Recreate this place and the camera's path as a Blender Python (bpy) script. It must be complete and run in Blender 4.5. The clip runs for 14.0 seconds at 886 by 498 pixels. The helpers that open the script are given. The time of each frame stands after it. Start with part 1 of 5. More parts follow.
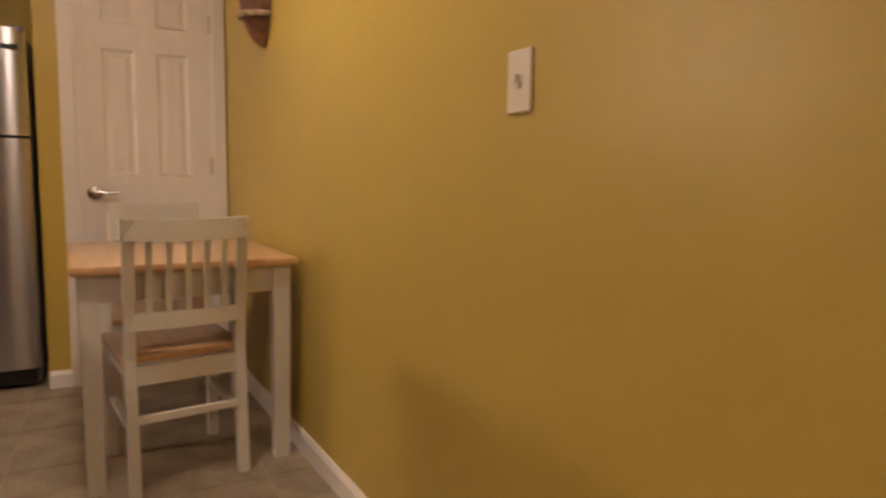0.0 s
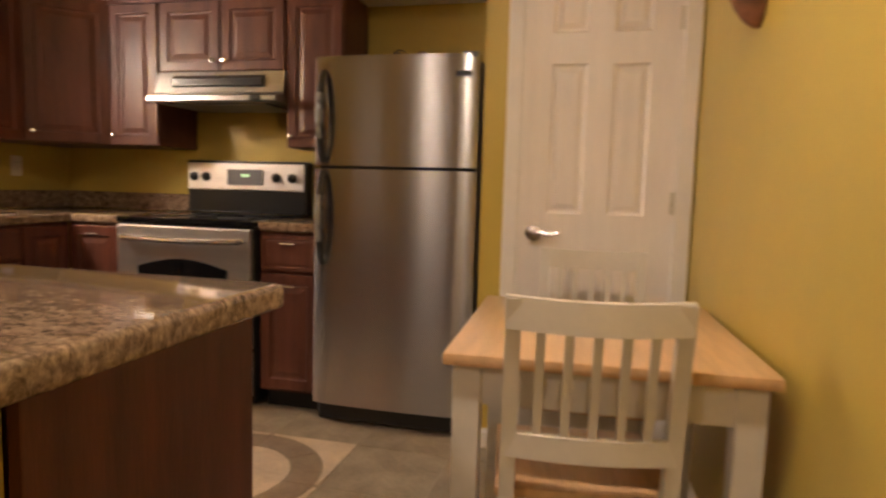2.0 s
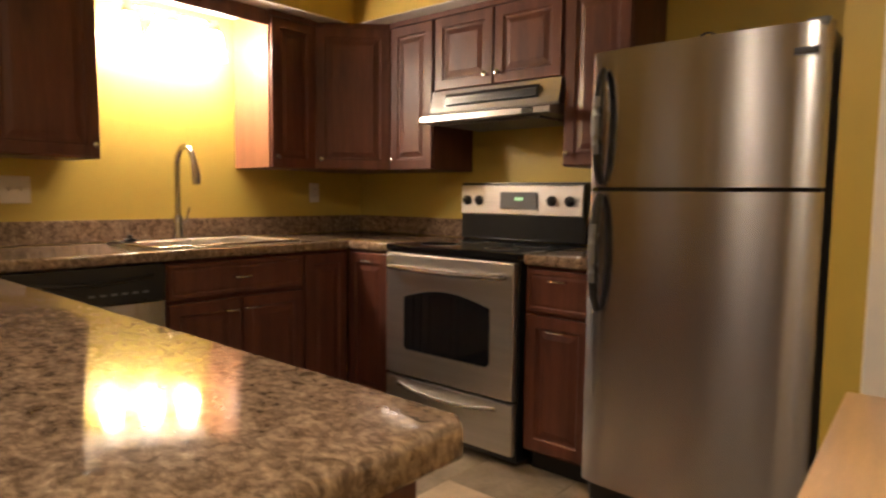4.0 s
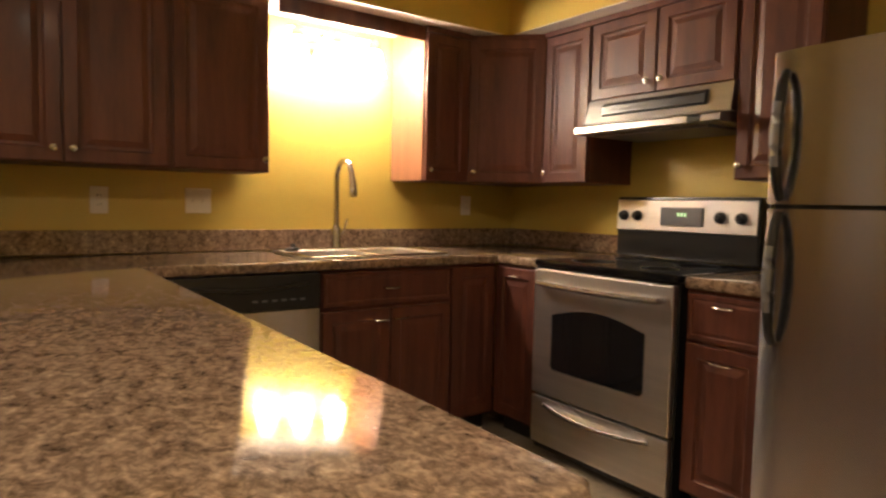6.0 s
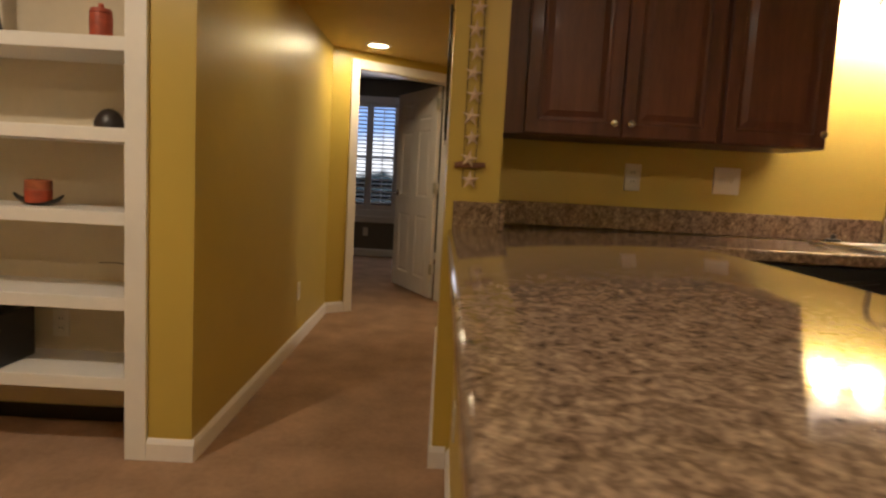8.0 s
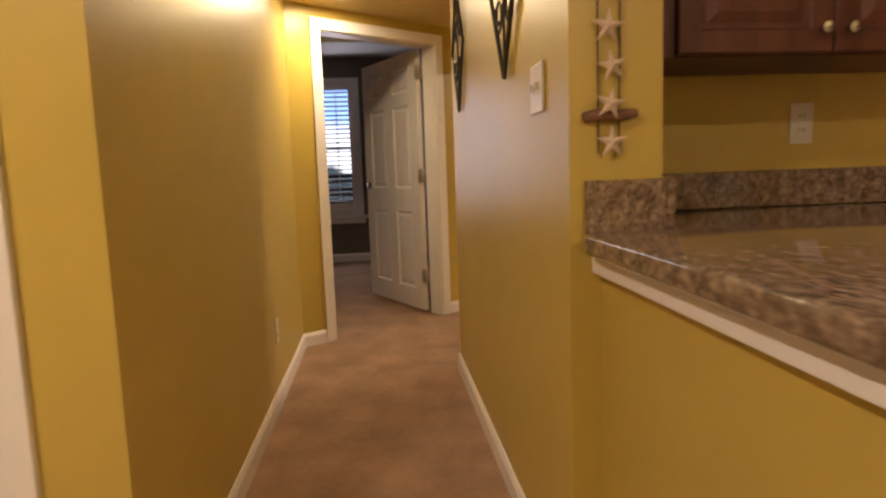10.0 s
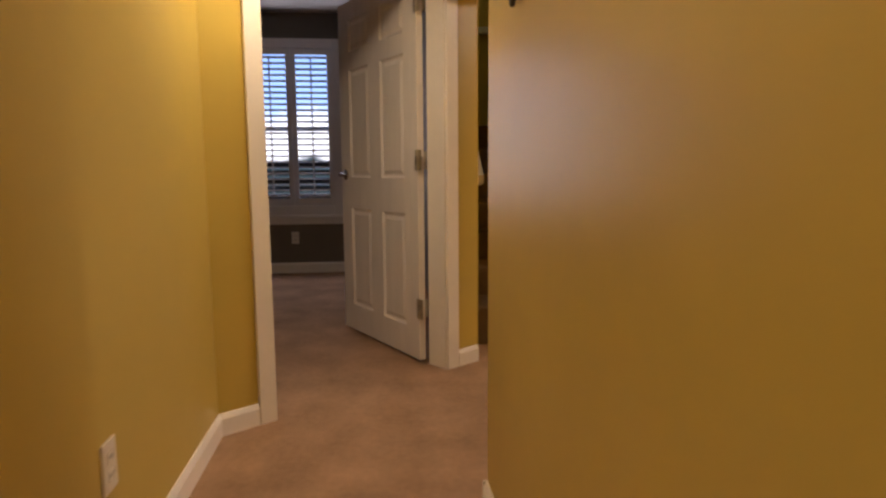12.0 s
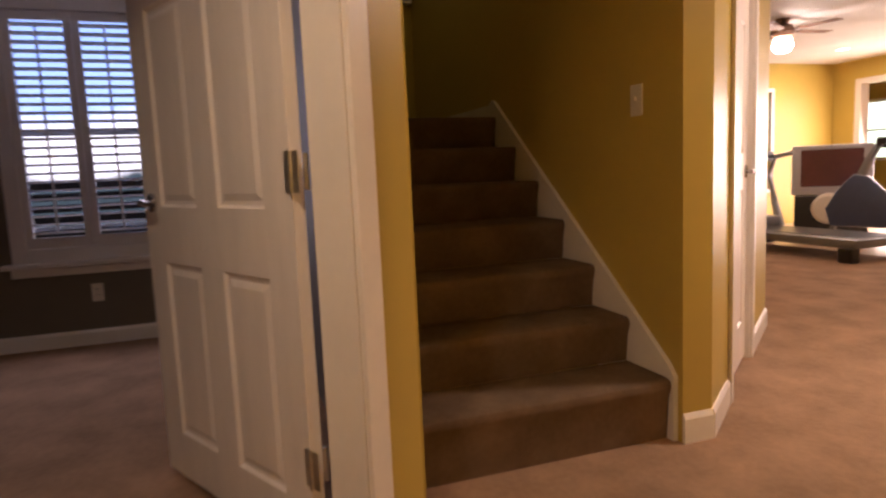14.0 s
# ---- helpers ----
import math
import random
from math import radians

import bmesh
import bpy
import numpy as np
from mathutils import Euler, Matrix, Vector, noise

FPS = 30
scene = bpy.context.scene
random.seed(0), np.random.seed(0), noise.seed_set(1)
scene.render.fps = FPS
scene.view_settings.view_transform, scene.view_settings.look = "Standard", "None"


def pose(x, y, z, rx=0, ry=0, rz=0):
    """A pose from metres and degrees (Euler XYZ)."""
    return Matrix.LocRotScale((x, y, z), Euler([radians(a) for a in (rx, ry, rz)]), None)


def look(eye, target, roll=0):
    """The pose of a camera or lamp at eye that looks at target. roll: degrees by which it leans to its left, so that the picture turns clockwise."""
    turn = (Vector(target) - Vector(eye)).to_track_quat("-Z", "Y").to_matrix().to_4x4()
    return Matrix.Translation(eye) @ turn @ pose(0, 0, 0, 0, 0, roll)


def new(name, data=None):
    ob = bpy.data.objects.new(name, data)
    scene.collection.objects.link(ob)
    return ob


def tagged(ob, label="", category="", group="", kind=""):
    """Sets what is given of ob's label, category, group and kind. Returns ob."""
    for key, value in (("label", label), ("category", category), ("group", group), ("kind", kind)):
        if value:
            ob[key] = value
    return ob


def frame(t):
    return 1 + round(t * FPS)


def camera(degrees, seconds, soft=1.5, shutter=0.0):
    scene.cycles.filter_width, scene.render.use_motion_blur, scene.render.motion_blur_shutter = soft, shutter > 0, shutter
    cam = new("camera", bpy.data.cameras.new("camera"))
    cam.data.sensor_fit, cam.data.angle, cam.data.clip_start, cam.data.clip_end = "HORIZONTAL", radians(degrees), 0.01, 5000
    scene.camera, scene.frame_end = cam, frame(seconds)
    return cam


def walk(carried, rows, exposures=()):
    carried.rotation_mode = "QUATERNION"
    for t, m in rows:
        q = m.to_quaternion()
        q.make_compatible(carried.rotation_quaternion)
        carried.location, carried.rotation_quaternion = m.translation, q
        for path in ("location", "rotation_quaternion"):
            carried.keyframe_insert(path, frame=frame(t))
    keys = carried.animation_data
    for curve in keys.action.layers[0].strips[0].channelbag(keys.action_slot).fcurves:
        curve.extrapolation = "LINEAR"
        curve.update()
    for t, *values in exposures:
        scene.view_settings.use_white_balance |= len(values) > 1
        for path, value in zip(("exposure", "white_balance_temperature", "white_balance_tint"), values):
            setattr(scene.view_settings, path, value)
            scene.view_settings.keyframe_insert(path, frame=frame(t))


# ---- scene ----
cam = camera(69.8, 14.0, soft=2.4, shutter=0.5)
PATH = [
    (0, (0.455, 0.448, 1.038), (1.388, 2.203, 0.821), 0.97),
    (0.5, (0.550, 0.687, 1.055), (1.205, 2.562, 0.816), -0.00),
    (1, (0.586, 0.881, 1.071), (0.950, 2.837, 0.868), -0.14),
    (1.5, (0.632, 1.088, 1.089), (0.596, 3.078, 0.891), -1.79),
    (2, (0.672, 1.305, 1.121), (0.202, 3.240, 0.930), 1.64),
    (2.5, (0.679, 1.476, 1.119), (-0.039, 3.335, 0.957), 1.51),
    (3, (0.640, 1.635, 1.145), (-0.235, 3.422, 0.941), 0.47),
    (3.5, (0.584, 1.769, 1.152), (-0.502, 3.441, 0.986), 1.94),
    (4, (0.515, 1.857, 1.171), (-0.775, 3.376, 1.004), 0.68),
    (6.5, (0.453, 1.938, 1.184), (-1.289, 2.909, 1.033), 2.73),
    (7, (0.377, 1.843, 1.180), (-1.507, 2.489, 1.000), 3.60),
    (7.5, (0.265, 1.650, 1.154), (-1.710, 1.897, 0.960), 3.02),
    (8, (0.179, 1.500, 1.114), (-1.810, 1.510, 0.897), 3.16),
    (10.5, (-1.261, 1.093, 1.054), (-3.232, 1.312, 0.796), -2.34),
    (11, (-1.643, 1.123, 1.022), (-3.609, 1.367, 0.750), 0.51),
    (11.5, (-2.062, 1.165, 1.002), (-4.039, 1.323, 0.746), 1.17),
    (12, (-2.469, 1.193, 0.993), (-4.441, 1.410, 0.740), -0.42),
    (12.5, (-2.863, 1.220, 0.991), (-4.834, 1.444, 0.735), 1.54),
    (13, (-3.276, 1.220, 1.003), (-5.248, 1.423, 0.740), 1.38),
    (13.5, (-3.672, 1.223, 1.018), (-5.609, 1.661, 0.779), -1.40),
    (14, (-4.050, 1.257, 1.015), (-5.929, 1.902, 0.776), -2.48),
]
EXPOSURES = [(0, -0.33, 6600, 24), (1.5, -0.18, 6600, 22), (2.5, 0.10, 6550, 16), (4, -0.16, 6550, 15), (6.5, -0.04, 6550, 15), (8.2, -0.26, 6500, 13), (10.3, 0.46, 6500, 20), (11.5, 0.36, 6480, 21), (12.5, 0.10, 6450, 24), (13.2, -0.04, 6450, 27), (14, 0.34, 6450, 34)]
walk(cam, [(t, look(eye, target, roll)) for t, eye, target, roll in PATH], EXPOSURES)

# ---- world, lights, exposure ----
world = bpy.data.worlds.new("world")
scene.world = world
world.use_nodes = True
wn = world.node_tree
sky = wn.nodes.new("ShaderNodeTexSky")
sky.sky_type, sky.sun_disc = "NISHITA", False
sky.sun_elevation, sky.sun_rotation = radians(48), radians(200)
wn.links.new(sky.outputs[0], wn.nodes["Background"].inputs[0])
wn.nodes["Background"].inputs[1].default_value = 0.08

WARM = (1.0, 0.86, 0.68)
SOFT = (1.0, 0.815, 0.50)
PALE = (1.0, 0.84, 0.62)


def sun_lamp(rx, rz, strength):
    data = bpy.data.lights.new("sun", "SUN")
    data.energy, data.angle, data.color = strength, radians(0.6), (1.0, 0.95, 0.86)
    ob = new("sun", data)
    ob.matrix_world = pose(0, 0, 12, rx, 0, rz)
    return ob


def disc_lamp(name, x, y, z, watts, size, color):
    data = bpy.data.lights.new(name, "AREA")
    data.shape, data.size, data.energy, data.color = "DISK", size, watts, color
    ob = new(name, data)
    ob.matrix_world = pose(x, y, z)
    return ob


def window_lamp(name, m, w, h, watts, color):
    data = bpy.data.lights.new(name, "AREA")
    data.shape, data.size, data.size_y, data.energy, data.color = "RECTANGLE", w, h, watts, color
    ob = new(name, data)
    ob.matrix_world = m
    return ob


sun_lamp(42, 200, 3.0)
# the last entry is an unseen foyer light, added to brighten the carpet there
RECESSED = [(-4.70, 0.96, 2.085, 9.5), (-2.90, 1.06, 2.085, 1.9), (0.40, 2.25, 2.42, 21.0), (-0.85, -0.05, 2.42, 27.0), (0.35, -1.7, 2.42, 10.0), (-10.5, 9.22, 2.42, 18.0), (-5.35, 4.35, 2.42, 34.0)]
for lx, ly, lz, lw in RECESSED:
    disc_lamp("recessed_lamp", lx, ly, lz - 0.012, lw, 0.13, SOFT if lz < 2.2 else PALE)
BULB = 195.0
window_lamp("bedroom_daylight", pose(-8.52, 0.46, 1.36, 0, -90, 0), 1.4, 0.8, 8.0, (0.90, 0.90, 1.0))
window_lamp("gym_daylight", pose(-9.6, 10.55, 1.05, 76, 0, 180), 2.8, 1.9, 140.0, (1.0, 0.84, 0.66))

# added fill without a window or fixture, tints the wall above the landing olive
window_lamp("stairwell_fill", pose(-7.9, 2.25, 3.55), 1.2, 0.8, 1.3, (0.95, 0.95, 0.50))

# ---- materials ----


def mat(name, color, rough=0.6, var=0.10, scale=3.0, bump=0.0, bscale=120.0, metal=0.0, stretch=(1, 1, 1), color2=None, coat=0.0, spec=0.5, emit=None):
    m = bpy.data.materials.new(name)
    m.use_nodes = True
    nt = m.node_tree
    b = nt.nodes["Principled BSDF"]
    b.inputs["Roughness"].default_value, b.inputs["Metallic"].default_value = rough, metal
    b.inputs["Coat Weight"].default_value, b.inputs["Coat Roughness"].default_value = coat, 0.12
    b.inputs["Specular IOR Level"].default_value = spec
    tc = nt.nodes.new("ShaderNodeTexCoord")
    mp = nt.nodes.new("ShaderNodeMapping")
    mp.inputs["Scale"].default_value = stretch
    nt.links.new(tc.outputs["Object"], mp.inputs[0])
    n1 = nt.nodes.new("ShaderNodeTexNoise")
    n1.inputs["Scale"].default_value, n1.inputs["Detail"].default_value = scale, 6
    nt.links.new(mp.outputs[0], n1.inputs["Vector"])
    n2 = nt.nodes.new("ShaderNodeTexNoise")
    n2.inputs["Scale"].default_value, n2.inputs["Detail"].default_value = scale * 9, 4
    nt.links.new(mp.outputs[0], n2.inputs["Vector"])
    add = nt.nodes.new("ShaderNodeMath")
    add.operation = "MULTIPLY_ADD"
    add.inputs[1].default_value = 0.35
    nt.links.new(n2.outputs[0], add.inputs[0])
    nt.links.new(n1.outputs[0], add.inputs[2])
    ramp = nt.nodes.new("ShaderNodeValToRGB")
    c2 = color2 or tuple(c * (1 - 2 * var) for c in color)
    c1 = color if color2 else tuple(min(1, c * (1 + var)) for c in color)
    ramp.color_ramp.elements[0].position, ramp.color_ramp.elements[1].position = 0.45, 0.9
    ramp.color_ramp.elements[0].color, ramp.color_ramp.elements[1].color = (*c2, 1), (*c1, 1)
    nt.links.new(add.outputs[0], ramp.inputs[0])
    nt.links.new(ramp.outputs[0], b.inputs["Base Color"])
    if bump:
        n3 = nt.nodes.new("ShaderNodeTexNoise")
        n3.inputs["Scale"].default_value, n3.inputs["Detail"].default_value = bscale, 3
        nt.links.new(mp.outputs[0], n3.inputs["Vector"])
        bp = nt.nodes.new("ShaderNodeBump")
        bp.inputs["Strength"].default_value, bp.inputs["Distance"].default_value = bump, 0.01
        nt.links.new(n3.outputs[0], bp.inputs["Height"])
        nt.links.new(bp.outputs[0], b.inputs["Normal"])
    if emit:
        b.inputs["Emission Color"].default_value, b.inputs["Emission Strength"].default_value = (*emit[0], 1), emit[1]
    return m


def brushed(name, color, rough):
    m = mat(name, color, rough, 0.02, 2.0, 0.10, 3.0, metal=1.0, stretch=(3.0, 3.0, 0.25))
    nt = m.node_tree
    b = nt.nodes["Principled BSDF"]
    tan = nt.nodes.new("ShaderNodeTangent")
    tan.direction_type, tan.axis = "RADIAL", "Z"
    nt.links.new(tan.outputs[0], b.inputs["Tangent"])
    b.inputs["Anisotropic"].default_value, b.inputs["Anisotropic Rotation"].default_value = 0.92, 0.25
    return m


def granite():
    m = bpy.data.materials.new("speckled_laminate")
    m.use_nodes = True
    nt = m.node_tree
    b = nt.nodes["Principled BSDF"]
    b.inputs["Roughness"].default_value, b.inputs["Specular IOR Level"].default_value = 0.065, 0.45
    tc = nt.nodes.new("ShaderNodeTexCoord")
    mp = nt.nodes.new("ShaderNodeMapping")
    mp.inputs["Rotation"].default_value = (0, 0, 0.5)
    mp.inputs["Scale"].default_value = (1.0, 1.35, 1.1)
    nt.links.new(tc.outputs["Object"], mp.inputs[0])
    big = nt.nodes.new("ShaderNodeTexNoise")
    big.inputs["Scale"].default_value, big.inputs["Detail"].default_value, big.inputs["Roughness"].default_value = 30, 9, 0.74
    big.inputs["Distortion"].default_value = 0.6
    nt.links.new(mp.outputs[0], big.inputs["Vector"])
    r1 = nt.nodes.new("ShaderNodeValToRGB")
    e = r1.color_ramp.elements
    e[0].position, e[0].color = 0.33, (0.075, 0.052, 0.037, 1)
    e[1].position, e[1].color = 0.68, (0.42, 0.335, 0.24, 1)
    for p, c in ((0.42, (0.145, 0.10, 0.068, 1)), (0.50, (0.235, 0.168, 0.118, 1)), (0.58, (0.30, 0.215, 0.15, 1))):
        k = r1.color_ramp.elements.new(p)
        k.color = c
    nt.links.new(big.outputs[0], r1.inputs[0])
    fine = nt.nodes.new("ShaderNodeTexNoise")
    fine.inputs["Scale"].default_value, fine.inputs["Detail"].default_value = 75, 5
    nt.links.new(mp.outputs[0], fine.inputs["Vector"])
    r2 = nt.nodes.new("ShaderNodeValToRGB")
    r2.color_ramp.elements[0].position, r2.color_ramp.elements[0].color = 0.38, (0.60, 0.565, 0.54, 1)
    r2.color_ramp.elements[1].position, r2.color_ramp.elements[1].color = 0.62, (1.2, 1.17, 1.13, 1)
    nt.links.new(fine.outputs[0], r2.inputs[0])
    mx = nt.nodes.new("ShaderNodeMix")
    mx.data_type, mx.blend_type = "RGBA", "MULTIPLY"
    mx.inputs[0].default_value = 0.8
    nt.links.new(r1.outputs[0], mx.inputs[6])
    nt.links.new(r2.outputs[0], mx.inputs[7])
    nt.links.new(mx.outputs[2], b.inputs["Base Color"])
    bp = nt.nodes.new("ShaderNodeBump")
    bp.inputs["Strength"].default_value, bp.inputs["Distance"].default_value = 0.02, 0.004
    nt.links.new(fine.outputs[0], bp.inputs["Height"])
    nt.links.new(bp.outputs[0], b.inputs["Normal"])
    return m


def glow(name, color, strength):
    m = bpy.data.materials.new(name)
    m.use_nodes = True
    b = m.node_tree.nodes["Principled BSDF"]
    b.inputs["Base Color"].default_value = (0.8, 0.8, 0.8, 1)
    b.inputs["Emission Color"].default_value, b.inputs["Emission Strength"].default_value = (*color, 1), strength
    return m


M_WALL = mat("ochre_wall_paint", (0.535, 0.393, 0.083), 0.37, 0.04, 1.2, 0.03, 260)
M_TAUPE = mat("taupe_wall_paint", (0.155, 0.130, 0.098), 0.6, 0.05, 1.2, 0.06, 260)
M_CEIL = mat("white_ceiling_paint", (0.72, 0.70, 0.66), 0.9, 0.04, 2.0, 0.25, 140)
M_CEILY = mat("ochre_ceiling_paint", (0.60, 0.46, 0.17), 0.8, 0.04, 2.0, 0.2, 140)
M_TRIM = mat("white_trim_paint", (0.82, 0.775, 0.735), 0.35, 0.03, 4.0, 0.03, 60)
M_DOOR = mat("white_door_paint", (0.85, 0.79, 0.755), 0.38, 0.03, 3.0, 0.05, 200, stretch=(6, 6, 1))
M_CARPET = mat("brown_carpet", (0.44, 0.275, 0.172), 1.0, 0.14, 4.0, 0.6, 420, spec=0.1)
# the same carpet darkened for the stairs: the stairwell's shade is in its colour
M_CARPET_SHADE = mat("brown_carpet_in_shade", (0.205, 0.140, 0.094), 1.0, 0.14, 5.0, 0.6, 420, spec=0.1)
M_CAB = mat("cherry_cabinet_wood", (0.108, 0.034, 0.021), 0.44, 0.2, 4.0, 0.05, 60, stretch=(5, 5, 0.6), coat=0.03, spec=0.4)
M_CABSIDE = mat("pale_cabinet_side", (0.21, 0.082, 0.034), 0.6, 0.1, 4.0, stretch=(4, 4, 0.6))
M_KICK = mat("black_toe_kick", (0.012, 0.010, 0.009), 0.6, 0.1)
M_GRAN = granite()
M_STEEL = brushed("brushed_stainless", (0.51, 0.495, 0.505), 0.26)
M_STEELH = mat("brushed_stainless_across", (0.74, 0.71, 0.68), 0.40, 0.05, 2.0, 0.03, 60, metal=1.0, stretch=(0.5, 14, 14))
M_HOOD = mat("dull_stainless", (0.50, 0.475, 0.45), 0.30, 0.05, 2.0, 0.03, 60, metal=1.0, stretch=(0.5, 14, 14))
M_HINGE = mat("worn_nickel_hinge", (0.62, 0.58, 0.50), 0.45, 0.08, 30.0, metal=1.0)
M_CHROME = mat("satin_nickel", (0.50, 0.47, 0.44), 0.27, 0.03, metal=1.0)
M_BLACK = mat("black_plastic", (0.012, 0.012, 0.013), 0.30, 0.1)
M_GLASSB = mat("black_glass", (0.008, 0.008, 0.009), 0.06, 0.05)
M_GREY = mat("grey_plastic", (0.17, 0.17, 0.18), 0.45, 0.06)
M_WOOD = mat("butcher_block_wood", (0.66, 0.42, 0.23), 0.28, 0.10, 5.0, 0.03, 50, stretch=(6, 0.7, 6), coat=0.3)
M_CHAIR = mat("white_chair_paint", (0.70, 0.66, 0.60), 0.40, 0.04, 6.0, 0.02, 50)
M_TILE = mat("stone_tile", (0.32, 0.255, 0.18), 0.42, 0.22, 6.0, 0.12, 40)
M_TILEP = mat("pale_stone_tile", (0.60, 0.47, 0.34), 0.42, 0.14, 6.0, 0.12, 40)
M_TILED = mat("dark_stone_tile", (0.27, 0.20, 0.14), 0.42, 0.18, 6.0, 0.12, 40)
M_GROUT = mat("grout", (0.42, 0.35, 0.27), 0.9, 0.1, 20.0)
M_BULB = glow("lit_glass_shade", WARM, BULB)
M_DISC = glow("lit_lamp_disc", SOFT, 12.0)
M_STAR = mat("bleached_starfish", (0.66, 0.52, 0.38), 0.8, 0.12, 30.0, 0.4, 120)
M_CORD = mat("dark_cord", (0.05, 0.035, 0.025), 0.8)
M_DRIFT = mat("driftwood", (0.20, 0.10, 0.06), 0.8, 0.2, 20.0, 0.3, 60)
M_IRON = mat("dark_wrought_iron", (0.035, 0.030, 0.025), 0.5, 0.2, 20)
M_PLATE = mat("ivory_switch_plate", (0.72, 0.66, 0.56), 0.35, 0.02)
M_MASK = mat("carved_wood", (0.20, 0.085, 0.045), 0.5, 0.3, 22.0, 0.4, 60)
M_MASKT = mat("pale_woven_band", (0.55, 0.42, 0.27), 0.7, 0.3, 40.0, 0.4, 90)
M_SILVER = mat("silver_grey_plastic", (0.40, 0.41, 0.45), 0.4, 0.06)
M_SHELF = mat("white_shelf_paint", (0.80, 0.77, 0.72), 0.45, 0.03)
M_SHELFB = mat("cream_shelf_back", (0.66, 0.57, 0.42), 0.7, 0.04)
M_RED = mat("red_candle_wax", (0.42, 0.07, 0.03), 0.5, 0.2, 25)
M_ORANGE = mat("orange_candle_wax", (0.36, 0.10, 0.04), 0.5, 0.2, 25)
M_DARK = mat("dark_carved_wood", (0.03, 0.022, 0.018), 0.4, 0.2)
M_PLANK = mat("pale_wood_floor", (0.60, 0.40, 0.22), 0.35, 0.12, 3.0, 0.05, 40, stretch=(1, 8, 1))
M_SCREEN = mat("dull_maroon_screen", (0.10, 0.035, 0.035), 0.25, 0.1)
M_BLUE = mat("blue_grey_plastic", (0.05, 0.065, 0.12), 0.35, 0.1)
M_LEAF = mat("leaf", (0.07, 0.12, 0.03), 0.6, 0.3, 10)

# ---- builders ----


def box(bm, x0, x1, y0, y1, z0, z1, bevel=0.0):
    verts = [bm.verts.new((x, y, z)) for x in (x0, x1) for y in (y0, y1) for z in (z0, z1)]
    faces = [bm.faces.new([verts[i] for i in q]) for q in ((0, 1, 3, 2), (4, 6, 7, 5), (0, 4, 5, 1), (2, 3, 7, 6), (0, 2, 6, 4), (1, 5, 7, 3))]
    if bevel:
        edges = list({e for f in faces for e in f.edges})
        bmesh.ops.bevel(bm, geom=edges, offset=bevel, segments=2, profile=0.6, affect="EDGES")
    return bm


def boxes(*rows, bevel=0.0):
    bm = bmesh.new()
    for r in rows:
        box(bm, *r, bevel=bevel)
    return bm


def mesh_of(bm, material, name, smooth=False):
    bmesh.ops.recalc_face_normals(bm, faces=bm.faces)
    me = bpy.data.meshes.new(name)
    bm.to_mesh(me)
    bm.free()
    me.materials.append(material)
    if smooth:
        me.shade_smooth()
        me.set_sharp_from_angle(angle=radians(35))
    return me


def part(name, bm, material, parent, label="", smooth=False):
    ob = new(name, mesh_of(bm, material, name, smooth))
    ob.parent = parent
    return tagged(ob, label)


def thing(name, label, category, m=None, group="", kind=""):
    ob = new(name)
    ob.empty_display_size = 0.1
    ob.matrix_world = m or Matrix()
    return tagged(ob, label, category, group, kind)


def solid(name, bm, material, label, category, m=None, group="", kind="", smooth=False):
    ob = new(name, mesh_of(bm, material, name, smooth))
    if m:
        ob.matrix_world = m
    return tagged(ob, label, category, group, kind)


def setting(name, bm, material, label, category="wall"):
    return solid(name, bm, material, label, category, kind="structure")


def lathe(bm, profile, steps=20, centre=(0, 0, 0)):
    """A turned shape round z from (radius, height) pairs."""
    rings = []
    for r, z in profile:
        rings.append([bm.verts.new((centre[0] + r * math.cos(2 * math.pi * i / steps), centre[1] + r * math.sin(2 * math.pi * i / steps), centre[2] + z)) for i in range(steps)])
    for a, b in zip(rings, rings[1:]):
        for i in range(steps):
            j = (i + 1) % steps
            bm.faces.new((a[i], a[j], b[j], b[i]))
    for ring in (rings[0], rings[-1]):
        bm.faces.new(ring)
    return bm


def tube(bm, points, radius, steps=10):
    """A round bar along points."""
    pts = [Vector(p) for p in points]
    rings = []
    for i, p in enumerate(pts):
        d = (pts[min(i + 1, len(pts) - 1)] - pts[max(i - 1, 0)]).normalized()
        side = d.cross(Vector((0, 0, 1)))
        if side.length < 0.1:
            side = d.cross(Vector((1, 0, 0)))
        side.normalize()
        if rings and side.dot(last) < 0:
            side.negate()
        last = side
        up = side.cross(d)
        r = radius[i] if isinstance(radius, (list, tuple)) else radius
        rings.append([bm.verts.new(p + r * (math.cos(2 * math.pi * k / steps) * side + math.sin(2 * math.pi * k / steps) * up)) for k in range(steps)])
    for a, b in zip(rings, rings[1:]):
        for i in range(steps):
            j = (i + 1) % steps
            bm.faces.new((a[i], a[j], b[j], b[i]))
    bm.faces.new(rings[0]), bm.faces.new(rings[-1])
    return bm


def rings_panel(bm, x0, x1, z0, z1, rows, sign=1, y0=0.0):
    """A panel's face in the xz plane: nested rectangles (inset, depth); depth goes along +y times sign."""
    loops = []
    for inset, y in rows:
        loops.append([bm.verts.new((x, y0 + sign * y, z)) for x, z in ((x0 + inset, z0 + inset), (x1 - inset, z0 + inset), (x1 - inset, z1 - inset), (x0 + inset, z1 - inset))])
    for a, b in zip(loops, loops[1:]):
        for i in range(4):
            j = (i + 1) % 4
            bm.faces.new((a[i], a[j], b[j], b[i]))
    bm.faces.new(loops[-1])
    return loops[0]


